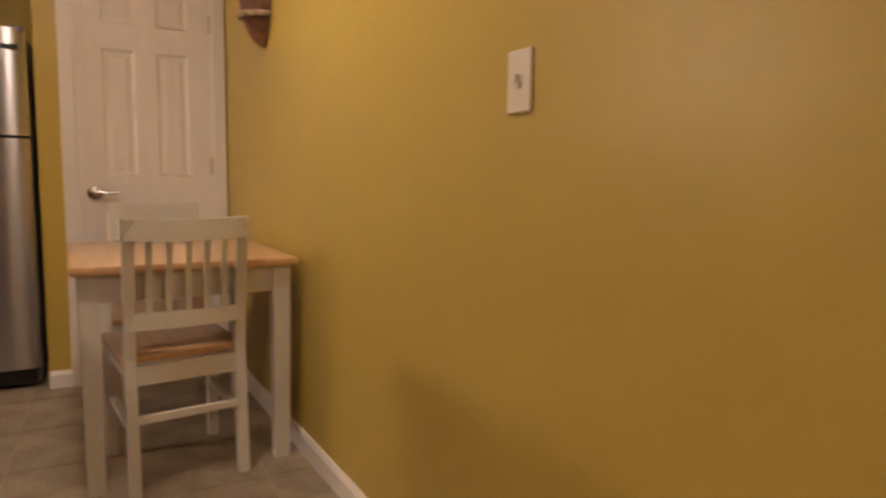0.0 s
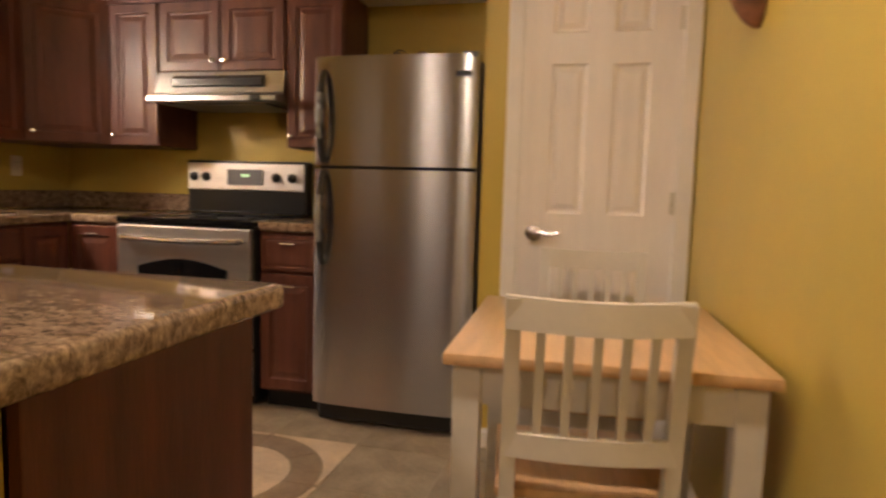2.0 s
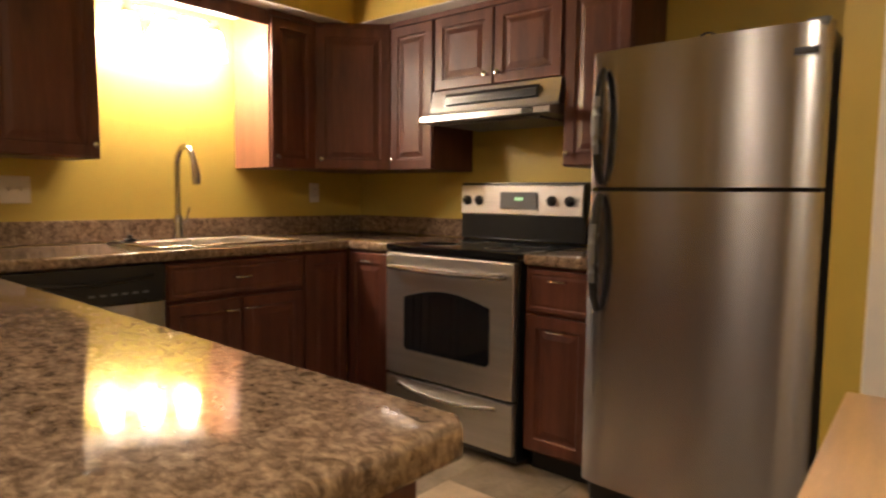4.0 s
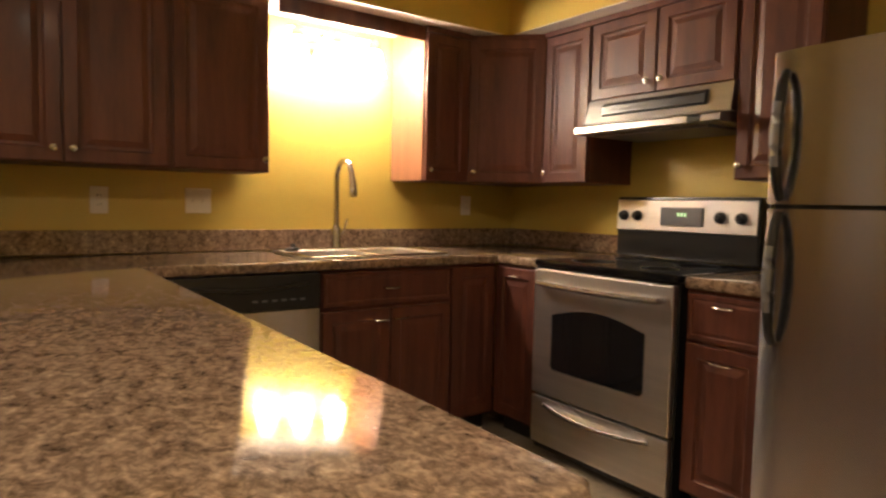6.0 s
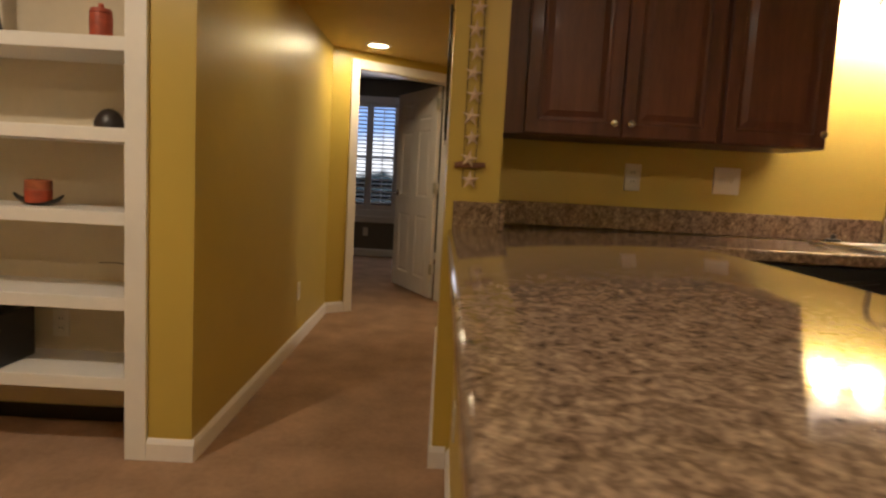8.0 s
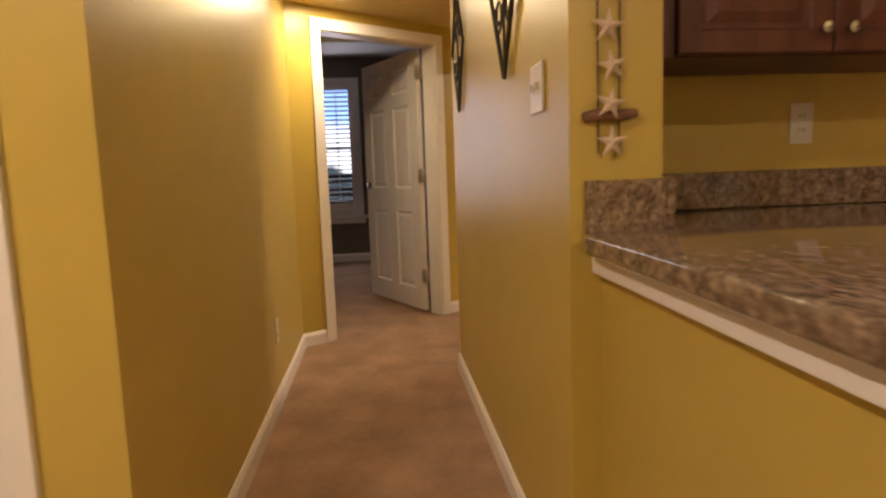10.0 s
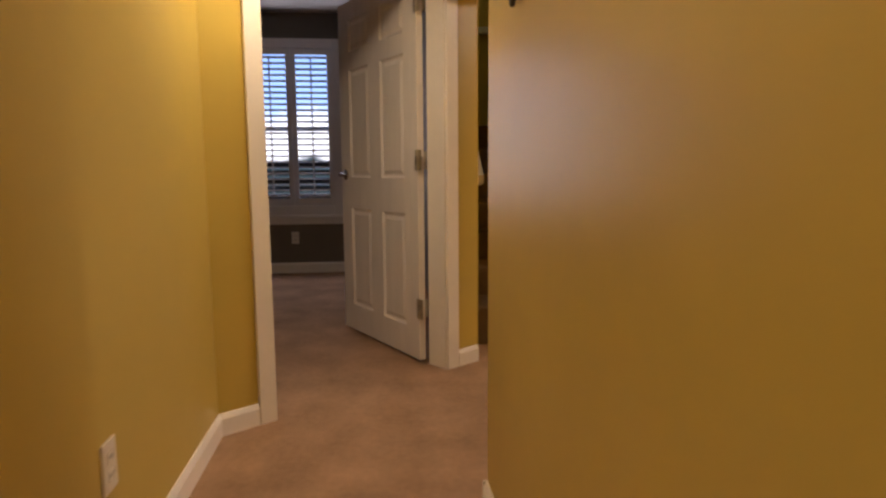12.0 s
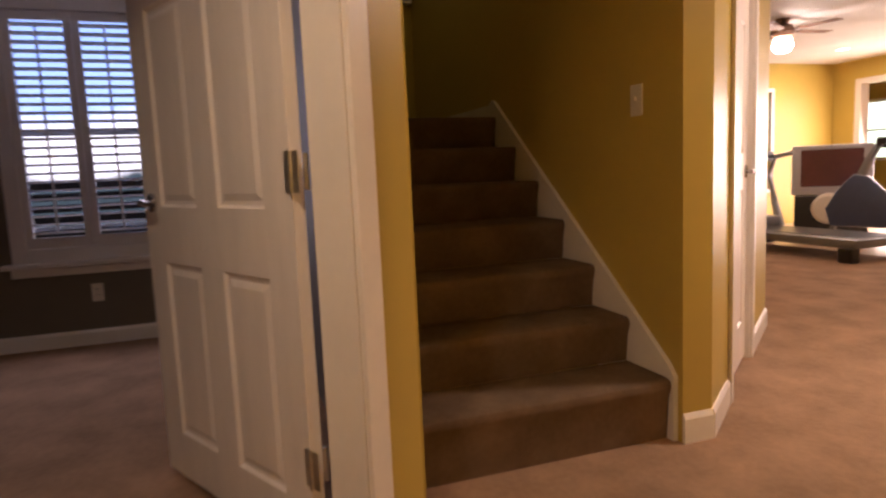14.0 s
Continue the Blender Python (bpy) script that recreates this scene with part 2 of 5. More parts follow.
def slab(bm, outline, hole, z0, z1, round_edge):
    """A worktop: an outline with an optional hole, thick from z0 to z1, its upper and lower rims rounded."""
    edges = []
    for loop in (outline, hole):
        vs = [bm.verts.new((x, y, z1)) for x, y in loop]
        edges += [bm.edges.new((vs[i], vs[(i + 1) % len(vs)])) for i in range(len(vs))]
    bmesh.ops.triangle_fill(bm, use_beauty=True, use_dissolve=False, edges=edges)
    ext = bmesh.ops.extrude_face_region(bm, geom=list(bm.faces))
    bmesh.ops.translate(bm, vec=(0, 0, z0 - z1), verts=[g for g in ext["geom"] if isinstance(g, bmesh.types.BMVert)])
    bmesh.ops.recalc_face_normals(bm, faces=bm.faces)
    rim = [e for e in bm.edges if len(e.link_faces) == 2 and abs(e.verts[0].co.z - e.verts[1].co.z) < 1e-5 and e.link_faces[0].normal.dot(e.link_faces[1].normal) < 0.5]
    bmesh.ops.bevel(bm, geom=rim, offset=round_edge, segments=3, profile=0.5, affect="EDGES")
    return bm


def prism(bm, outline, z0, z1):
    low = [bm.verts.new((x, y, z0)) for x, y in outline]
    top = [bm.verts.new((x, y, z1)) for x, y in outline]
    n = len(outline)
    for i in range(n):
        bm.faces.new((low[i], low[(i + 1) % n], top[(i + 1) % n], top[i]))
    bm.faces.new(low), bm.faces.new(top)
    return bm


def wall_with_opening(bm, length, thick, height, holes):
    """A wall along local x, its visible face at y=0 and its back at y=thick; holes: (x0, x1, z0, z1)."""
    x = 0.0
    for x0, x1, z0, z1 in sorted(holes):
        box(bm, x, x0, 0, thick, 0, height)
        if z0 > 0:
            box(bm, x0, x1, 0, thick, 0, z0)
        if z1 < height:
            box(bm, x0, x1, 0, thick, z1, height)
        x = x1
    box(bm, x, length, 0, thick, 0, height)
    return bm


# ---- plan ----
EAST_SLOPE = 0.049
EAST, NORTH, WEST, PANTRY, SOUTH = 1.155, 4.72, -2.64, 3.965, -3.2
HALL_S, HALL_N, HALL_E, HALL_W, STUB_N = 0.602, 1.510, -2.13, -4.20, 1.710
STUB_E = -2.19
CEIL, HALL_C, SOFFIT = 2.42, 2.085, 2.105
TOP = 0.935
JOG = Vector((-4.83, 0.602, 0))
DIAG = Vector((-0.586, 0.810, 0)).normalized()
DIAG_ANGLE = math.degrees(math.atan2(DIAG.y, DIAG.x))
STRIP = 1.374
BED_W, BED_S = -8.64, -2.4
STAIR_X, STAIR_S, STAIR_N, RISE, RUN, STEPS = -5.92, 1.722, 2.77, 0.181, 0.247, 7
FIRST_RISE = 0.232
CLOSET = Vector((-5.866, 2.900, 0))
CLOSET_DIR = Vector((-0.625, 0.781, 0)).normalized()
CLOSET_LEN = 1.86
GYM_W, GYM_N, GYM_E = -11.6, 10.4, -4.185


def east(y):
    """The east wall's face, which runs a little askew."""
    return EAST - EAST_SLOPE * (y - 1.41)


EAST_TURN = -90 + math.degrees(math.atan(EAST_SLOPE))

# ---- floors and ceilings ----
setting("floor", boxes((-14.62, 3, -4.2, 12.72, -0.20, -0.02)), M_GROUT, "grey concrete slab under the floor coverings", "floor")
setting("carpet", boxes((-8.64, 1.45, SOUTH, 1.80, -0.02, 0.0), (-8.64, WEST - 0.1, 1.80, 7.4, -0.02, 0.0)), M_CARPET, "warm brown wall-to-wall cut pile carpet", "carpet")
setting("grout_bed", boxes((WEST, 1.13, 1.80, NORTH, -0.02, -0.0025)), M_GROUT, "pale grout between the kitchen floor tiles", "floor")
setting("ceiling", boxes((HALL_E, 1.55, SOUTH, NORTH + 0.12, CEIL, CEIL + 0.1)), M_CEILY, "ochre painted flat kitchen ceiling", "ceiling")
setting("ceiling_kitchen", boxes((WEST - 0.1, HALL_E, STUB_N, NORTH + 0.12, CEIL, CEIL + 0.1)), M_CEILY, "ochre painted flat ceiling", "ceiling")
setting("ceiling_hall", boxes((-6.05, HALL_E, HALL_S - 0.1, STUB_N, HALL_C, HALL_C + 0.1)), M_CEILY, "low ochre painted hall ceiling", "ceiling")
setting("ceiling_foyer", boxes((-6.0, HALL_W, STUB_N, 3.0, HALL_C, HALL_C + 0.1)), M_CEILY, "low ochre painted ceiling by the stairs", "ceiling")
setting("ceiling_gym", boxes((GYM_W - 0.2, GYM_E + 0.1, 3.0, GYM_N + 0.2, CEIL, CEIL + 0.1)), M_CEIL, "white painted exercise room ceiling", "ceiling")
setting("ceiling_bedroom", boxes((BED_W - 0.2, -4.6, BED_S - 0.2, 1.75, CEIL + 0.001, CEIL + 0.1)), M_CEIL, "white bedroom ceiling", "ceiling")
setting("ceiling_stair", boxes((-9.6, -6.0, 1.62, 2.95, 3.6, 3.7)), M_CEIL, "white stairwell ceiling", "ceiling")

# ---- walls ----
setting("wall_east", prism(bmesh.new(), [(east(SOUTH), SOUTH), (east(SOUTH) + 0.14, SOUTH), (east(NORTH + 0.12) + 0.14, NORTH + 0.12), (east(NORTH + 0.12), NORTH + 0.12)], 0, CEIL), M_WALL, "smooth ochre yellow painted wall")
setting("wall_north", boxes((WEST - 0.12, 0.20, NORTH, NORTH + 0.12, 0, CEIL)), M_WALL, "ochre yellow wall behind stove and refrigerator")
setting("wall_sink", boxes((WEST - 0.12, WEST, STUB_N, NORTH, 0, CEIL)), M_WALL, "ochre yellow wall over the sink")
setting("wall_south", boxes((-6.5, 1.55, SOUTH - 0.12, SOUTH, 0, CEIL)), M_WALL, "ochre yellow wall behind the sitting area")
# pantry: return beside the refrigerator, then the wall with its door
DOOR_X0, DOOR_W, DOOR_H = 0.345, 0.615, 2.03
setting("wall_pantry", boxes((0.185, DOOR_X0 - 0.01, PANTRY, PANTRY + 0.11, 0, CEIL), (DOOR_X0 + DOOR_W + 0.01, east(PANTRY) + 0.01, PANTRY, PANTRY + 0.11, 0, CEIL), (DOOR_X0 - 0.01, DOOR_X0 + DOOR_W + 0.01, PANTRY, PANTRY + 0.11, DOOR_H + 0.01, CEIL)), M_WALL, "ochre yellow closet wall round a white door")
setting("wall_pantry_side", boxes((0.185, 0.295, PANTRY + 0.11, NORTH, 0, CEIL)), M_WALL, "ochre yellow closet wall beside the refrigerator")
setting("wall_pantry_back", boxes((0.295, 1.0, PANTRY + 0.6, PANTRY + 0.7, 0, CEIL)), M_WALL, "ochre yellow back wall of the closet")
setting("wall_hall_north", boxes((HALL_W, STUB_E, HALL_N, STUB_N, 0, CEIL), (HALL_W, HALL_W + 0.12, STUB_N, 3.2, 0, CEIL)), M_WALL, "ochre yellow hall wall with a satin sheen")
setting("wall_hall_south", boxes((JOG.x, HALL_E, HALL_S - 0.12, HALL_S, 0, CEIL)), M_WALL, "long ochre yellow hall wall")
SHELF_N, SHELF_S = 0.405, -0.85
setting("wall_bookcase", boxes((HALL_E - 0.12, HALL_E, SHELF_N, HALL_S - 0.12, 0, CEIL), (HALL_E - 0.12, HALL_E, SOUTH, SHELF_S, 0, CEIL), (HALL_E - 0.12, HALL_E, SHELF_S, SHELF_N, 2.2, CEIL)), M_WALL, "ochre yellow wall round the built-in shelves")
setting("header_hall", boxes((HALL_E, HALL_E + 0.004, HALL_S, HALL_N, HALL_C, CEIL)), M_WALL, "ochre yellow drop over the hall entrance")
# soffit over the wall cabinets
setting("soffit_face", boxes((-2.22, -2.205, STUB_N, 4.29, SOFFIT + 0.004, CEIL), (-2.22, 0.185, 4.275, 4.29, SOFFIT + 0.004, CEIL)), M_WALL, "ochre yellow soffit face above the cabinets")
setting("soffit_underside", boxes((WEST, -2.203, STUB_N, NORTH, SOFFIT, SOFFIT + 0.004), (-2.203, 0.185, 4.273, NORTH, SOFFIT, SOFFIT + 0.004)), M_CEIL, "white underside of the kitchen soffit", "soffit")

# angled bedroom wall with its doorway
B_OPEN0, B_OPEN1, B_HIGH = 0.225, 1.165, 1.955
diag_m = Matrix.Translation(JOG) @ pose(0, 0, 0, 0, 0, DIAG_ANGLE)
bm = wall_with_opening(bmesh.new(), STRIP, 0.12, CEIL, [(B_OPEN0, B_OPEN1, 0, B_HIGH)])
ob = setting("wall_bedroom_door", bm, M_WALL, "angled ochre yellow wall with the bedroom doorway")
ob.matrix_world = diag_m
strip_end = JOG + DIAG * STRIP
inward = Vector((-DIAG.y, DIAG.x, 0))
# stair walls
setting("wall_stair_left", boxes((-9.0, strip_end.x, STAIR_S - 0.10, STAIR_S, 0, 3.6)), M_WALL, "shaded ochre yellow stairwell wall with the handrail")
setting("wall_stair_right", boxes((-9.5, CLOSET.x, STAIR_N, CLOSET.y, 0, 3.6)), M_WALL, "shaded ochre yellow stairwell wall")
setting("wall_stair_back", boxes((-9.1, -8.98, STAIR_S - 0.1, STAIR_N, 0, 3.6)), M_WALL, "ochre yellow wall above the stair landing")
setting("header_stair", boxes((-6.02, -5.93, STAIR_S, STAIR_N, HALL_C, 3.6)), M_WALL, "ochre yellow drop over the stair foot")
# closet wall, angled
C_OPEN0, C_OPEN1 = 0.43, 1.10
closet_m = Matrix.Translation(CLOSET) @ pose(0, 0, 0, 0, 0, math.degrees(math.atan2(CLOSET_DIR.y, CLOSET_DIR.x)))
ob = setting("wall_closet", wall_with_opening(bmesh.new(), CLOSET_LEN, 0.12, CEIL, [(C_OPEN0, C_OPEN1, 0, 2.03)]), M_WALL, "angled ochre yellow wall with a white closet door")
ob.matrix_world = closet_m
cend = CLOSET + CLOSET_DIR * CLOSET_LEN
# exercise room shell
setting("wall_gym_south", boxes((GYM_W, cend.x, cend.y - 0.12, cend.y, 0, CEIL)), M_WALL, "ochre yellow exercise room wall")
setting("wall_gym_east", boxes((GYM_E, GYM_E + 0.12, 3.2, GYM_N, 0, CEIL)), M_WALL, "ochre yellow exercise room wall")
bm = bmesh.new()
box(bm, GYM_W - 0.12, GYM_W, cend.y - 0.12, 8.55, 0, CEIL)
box(bm, GYM_W - 0.12, GYM_W, 9.15, GYM_N, 0, CEIL)
box(bm, GYM_W - 0.12, GYM_W, 8.55, 9.15, 0, 0.55), box(bm, GYM_W - 0.12, GYM_W, 8.55, 9.15, 2.0, CEIL)
setting("wall_gym_west", bm, M_WALL, "bright ochre yellow exercise room wall with a narrow window")
bm = bmesh.new()
box(bm, GYM_W - 0.12, -11.15, GYM_N, GYM_N + 0.12, 0, CEIL)
box(bm, -8.0, GYM_E, GYM_N, GYM_N + 0.12, 0, CEIL), box(bm, -11.15, -8.0, GYM_N, GYM_N + 0.12, 2.08, CEIL)
setting("wall_gym_north", bm, M_WALL, "ochre yellow wall with a wide white cased opening")
bm = bmesh.new()
box(bm, -11.22, -11.12, GYM_N - 0.02, GYM_N + 0.14, 0, 2.14), box(bm, -11.12, -8.0, GYM_N - 0.02, GYM_N + 0.14, 2.06, 2.14)
setting("trim_gym_opening", bm, M_TRIM, "white casing round the wide opening", "trim")
bm = bmesh.new()
box(bm, -14.5, -13.4, 12.6, 12.72, 0, CEIL), box(bm, -11.8, -7.0, 12.6, 12.72, 0, CEIL), box(bm, -13.4, -11.8, 12.6, 12.72, 0, 0.95), box(bm, -13.4, -11.8, 12.6, 12.72, 1.95, CEIL)
box(bm, -14.62, -14.5, GYM_N + 0.12, 12.72, 0, CEIL), box(bm, -7.0, -6.88, GYM_N + 0.12, 12.72, 0, CEIL), box(bm, -14.5, GYM_W - 0.12, GYM_N, GYM_N + 0.12, 0, CEIL)
setting("wall_sunroom", bm, M_WALL, "pale yellow sunroom walls with a window")
setting("ceiling_sunroom", boxes((-14.62, -6.88, GYM_N + 0.12, 12.72, CEIL, CEIL + 0.1)), M_CEIL, "white sunroom ceiling", "ceiling")
setting("floor_sunroom", boxes((-14.62, -6.88, GYM_N, 12.72, -0.02, 0.0)), M_PLANK, "pale wood sunroom floor", "floor")
for k in range(30):
    x0 = GYM_W + k * 0.27
    if x0 > GYM_E:
        break
    solid("floor_plank", boxes((x0, min(x0 + 0.267, GYM_E), 7.4, GYM_N, -0.02, 0.002)), M_PLANK, "pale wood plank of the exercise room floor", "plank", kind="structure")
setting("carpet_gym", boxes((GYM_W, -8.64, cend.y, 7.4, -0.02, 0.0)), M_CARPET, "brown carpet of the exercise room", "carpet")
# bedroom shell
W_Y0, W_Y1, W_Z0, W_Z1 = 0.065, 0.855, 0.625, 2.12
bm = bmesh.new()
box(bm, BED_W - 0.14, BED_W, BED_S, W_Y0, 0, CEIL), box(bm, BED_W - 0.14, BED_W, W_Y1, STAIR_S - 0.1, 0, CEIL)
box(bm, BED_W - 0.14, BED_W, W_Y0, W_Y1, 0, W_Z0), box(bm, BED_W - 0.14, BED_W, W_Y0, W_Y1, W_Z1, CEIL)
setting("wall_bedroom_west", bm, M_TAUPE, "dark taupe bedroom wall with a shuttered window")
setting("wall_bedroom_north", boxes((BED_W, -5.8, STAIR_S - 0.104, STAIR_S - 0.10, 0, CEIL)), M_TAUPE, "dark taupe bedroom wall")
setting("wall_bedroom_south", boxes((BED_W, -4.7, BED_S - 0.12, BED_S, 0, CEIL)), M_TAUPE, "dark taupe bedroom wall")
setting("wall_bedroom_east", boxes((-4.84, -4.72, BED_S, HALL_S - 0.12, 0, CEIL)), M_TAUPE, "dark taupe bedroom wall")
bm = wall_with_opening(bmesh.new(), STRIP - 0.05, 0.004, CEIL, [(B_OPEN0, B_OPEN1, 0, B_HIGH)])
ob = setting("wall_bedroom_lining", bm, M_TAUPE, "dark taupe bedroom side of the doorway wall")
ob.matrix_world = diag_m @ Matrix.Translation((0, 0.121, 0))

# ---- baseboards and trim ----


def baseboard(name, m, length, high=0.085, thick=0.014):
    """A moulded board along local x, in front of y=0, towards -y."""
    bm = bmesh.new()
    prof = ((0, 0), (-thick, 0), (-thick, high - 0.02), (-thick * 0.55, high - 0.006), (-thick * 0.3, high), (0, high))
    a = [bm.verts.new((0, y, z)) for y, z in prof]
    b = [bm.verts.new((length, y, z)) for y, z in prof]
    for i in range(len(prof)):
        j = (i + 1) % len(prof)
        bm.faces.new((a[i], a[j], b[j], b[i]))
    bm.faces.new(a), bm.faces.new(b)
    ob = solid(name, bm, M_TRIM, "white moulded wooden baseboard", "baseboard", kind="structure")
    ob.matrix_world = m
    return ob


baseboard("baseboard", pose(east(PANTRY), PANTRY, 0, 0, 0, EAST_TURN), PANTRY - SOUTH)
baseboard("baseboard", pose(0.185, PANTRY, 0), 0.10)
baseboard("baseboard", pose(HALL_W, HALL_N, 0), STUB_E - HALL_W)
baseboard("baseboard", pose(HALL_E, HALL_S, 0, 0, 0, 180), HALL_E - JOG.x)
baseboard("baseboard", pose(STUB_E, HALL_N - 0.013, 0, 0, 0, 90), 0.066)
baseboard("baseboard", pose(HALL_E, SHELF_N + 0.03, 0, 0, 0, 90), HALL_S - SHELF_N - 0.018)
baseboard("baseboard", diag_m, B_OPEN0 - 0.06)
baseboard("baseboard", diag_m @ Matrix.Translation((B_OPEN1 + 0.07, 0, 0)), STRIP - B_OPEN1 - 0.07)
baseboard("baseboard", pose(CLOSET.x, STAIR_N, 0, 0, 0, 90), CLOSET.y - STAIR_N, 0.11)
baseboard("baseboard", closet_m, C_OPEN0 - 0.06, 0.11)
baseboard("baseboard", closet_m @ Matrix.Translation((C_OPEN1 + 0.06, 0, 0)), CLOSET_LEN - C_OPEN1 - 0.06, 0.11)
baseboard("baseboard", pose(BED_W, BED_S, 0, 0, 0, 90), STAIR_S - 0.1 - BED_S, 0.10)
baseboard("baseboard", pose(HALL_W, 3.2, 0, 0, 0, -90), 3.2 - HALL_N + 0.013)


def casing(name, m, x0, x1, top, deep, wide=0.06):
    """Door casing on the face y=0 with a jamb lining of the given depth."""
    bm = bmesh.new()
    for a, b in ((x0 - wide, x0 + 0.006), (x1 - 0.006, x1 + wide)):
        box(bm, a, b, -0.018, -0.001, 0, top + wide, 0.004)
    box(bm, x0 + 0.006, x1 - 0.006, -0.018, -0.001, top - 0.006, top + wide, 0.004)
    box(bm, x0 - 0.003, x0 + 0.012, -0.001, deep + 0.004, 0, top), box(bm, x1 - 0.012, x1 + 0.003, -0.001, deep + 0.004, 0, top)
    box(bm, x0 + 0.012, x1 - 0.012, -0.001, deep + 0.004, top - 0.012, top + 0.003)
    ob = solid(name, bm, M_TRIM, "white painted moulded door casing", "trim", kind="structure")
    ob.matrix_world = m
    return ob


casing("trim_pantry", pose(0, PANTRY, 0), DOOR_X0 - 0.008, DOOR_X0 + DOOR_W + 0.008, DOOR_H + 0.008, 0.11, 0.055)
casing("trim_bedroom_door", diag_m, B_OPEN0, B_OPEN1, B_HIGH, 0.12, 0.065)
casing("trim_closet", closet_m, C_OPEN0, C_OPEN1, 2.03, 0.12, 0.055)

# ---- six-panel doors ----


def lever(parent, x, z, y, way, sign):
    bm = lathe(bmesh.new(), ((0.0, 0.0), (0.032, 0.0), (0.032, 0.006), (0.026, 0.010), (0.012, 0.012), (0.011, 0.045), (0.0, 0.046)), 18)
    bmesh.ops.transform(bm, matrix=pose(x, y, z, 90 if sign < 0 else -90), verts=bm.verts)
    pts = [(x, y + sign * 0.042, z), (x + way * 0.03, y + sign * 0.046, z + 0.006), (x + way * 0.07, y + sign * 0.044, z - 0.002), (x + way * 0.105, y + sign * 0.040, z + 0.007)]
    tube(bm, pts, [0.010, 0.009, 0.008, 0.006], 8)
    return bm


def six_panel_door(name, w, h, label, m, hinge_left=False, lever_sides=(-1,), kind="structure", hinge_back=False):
    """A door with its face at y=0, its back at y=0.035; local x from 0 to w."""
    d = thing(name, label, "door", m, kind=kind)
    narrow = w < 0.7
    t, st, mid = 0.035, w * (0.185 if narrow else 0.145), w * (0.16 if narrow else 0.15)
    pw = (w - 2 * st - mid) / 2
    rows = ((0.20, 0.86), (1.03, 1.635), (1.755, h - 0.11)) if narrow else ((0.165, 0.75), (0.93, 1.55), (1.65, h - 0.10))
    bm = bmesh.new()
    for x0, x1 in ((0, st), (st + pw, st + pw + mid), (w - st, w)):
        box(bm, x0, x1, 0, t, 0.008, h)
    for x0, x1 in ((st, st + pw), (st + pw + mid, w - st)):
        for z0, z1 in ((0.008, rows[0][0]), (rows[0][1], rows[1][0]), (rows[1][1], rows[2][0]), (rows[2][1], h)):
            box(bm, x0, x1, 0, t, z0, z1)
    slab_ob = part("slab", bm, M_DOOR, d)
    for x0, x1 in ((st, st + pw), (st + pw + mid, w - st)):
        for z0, z1 in rows:
            bm = bmesh.new()
            for y, sg in ((0.0, 1), (t, -1)):
                rings_panel(bm, x0, x1, z0, z1, ((0.0, 0.0), (0.010, 0.009), (0.020, 0.010), (0.040, 0.003)), sg, y)
            part("panel", bm, M_DOOR, d)
    lx = w - 0.065 if hinge_left else 0.065
    for sg in lever_sides:
        part("lever_handle", lever(d, lx, 0.945, 0.0 if sg < 0 else t, -1 if hinge_left else 1, sg), M_CHROME, d, "satin nickel lever handle", True)
    hx = -0.004 if hinge_left else w + 0.004
    for z in (0.28, 1.085, 1.80) if narrow else (0.275, 1.02, 1.77):
        bm = bmesh.new()
        tube(bm, [(hx, -0.006, z - 0.045), (hx, -0.006, z + 0.045)], 0.007, 8)
        if hinge_back:
            box(bm, hx - 0.034, hx + 0.026, t + 0.001, t + 0.004, z - 0.05, z + 0.05, 0.001)
            tube(bm, [(hx - 0.004, t + 0.006, z - 0.05), (hx - 0.004, t + 0.006, z + 0.05)], 0.006, 8)
        else:
            box(bm, hx - 0.020, hx + 0.020, -0.003, 0.001, z - 0.044, z + 0.044)
        part("hinge", bm, M_HINGE, d, "satin nickel hinge")
    return d


six_panel_door("door_1", DOOR_W, DOOR_H, "closed white six-panel closet door with a lever handle", pose(DOOR_X0, PANTRY + 0.004, 0.0))
# bedroom door, swung into the bedroom
hinge = JOG + DIAG * (B_OPEN1 - 0.016) + inward * 0.128
leaf = Vector((-0.893, -0.449, 0))
door_m = Matrix.Translation(hinge) @ pose(0, 0, 0, 0, 0, math.degrees(math.atan2(leaf.y, leaf.x)))

# trim across the wall above the landing, and the box beam along the closet wall
setting("trim_landing", boxes((-8.979, -8.93, STAIR_S + 0.002, STAIR_N - 0.002, 2.32, 2.385), bevel=0.006), M_TRIM, "white trim ledge across the wall above the landing", "trim")
ob = setting("beam_closet", boxes((1.15, CLOSET_LEN + 0.02, -0.22, -0.001, 2.14, CEIL - 0.002)), M_WALL, "ochre yellow boxed beam along the closet wall", "beam")
ob.matrix_world = closet_m


def bedroom_door():
    d = six_panel_door("door_2", 0.905, 1.93, "white six-panel bedroom door standing open into the room", door_m @ Matrix.Translation((0.022, 0.0, 0.012)), True, (-1, 1), hinge_back=True)
    return d


bedroom_door()
six_panel_door("door_3", C_OPEN1 - C_OPEN0 - 0.03, 2.0, "closed white six-panel closet door on the angled wall", closet_m @ Matrix.Translation((C_OPEN0 + 0.015, 0.02, 0.012)), True, (-1,))

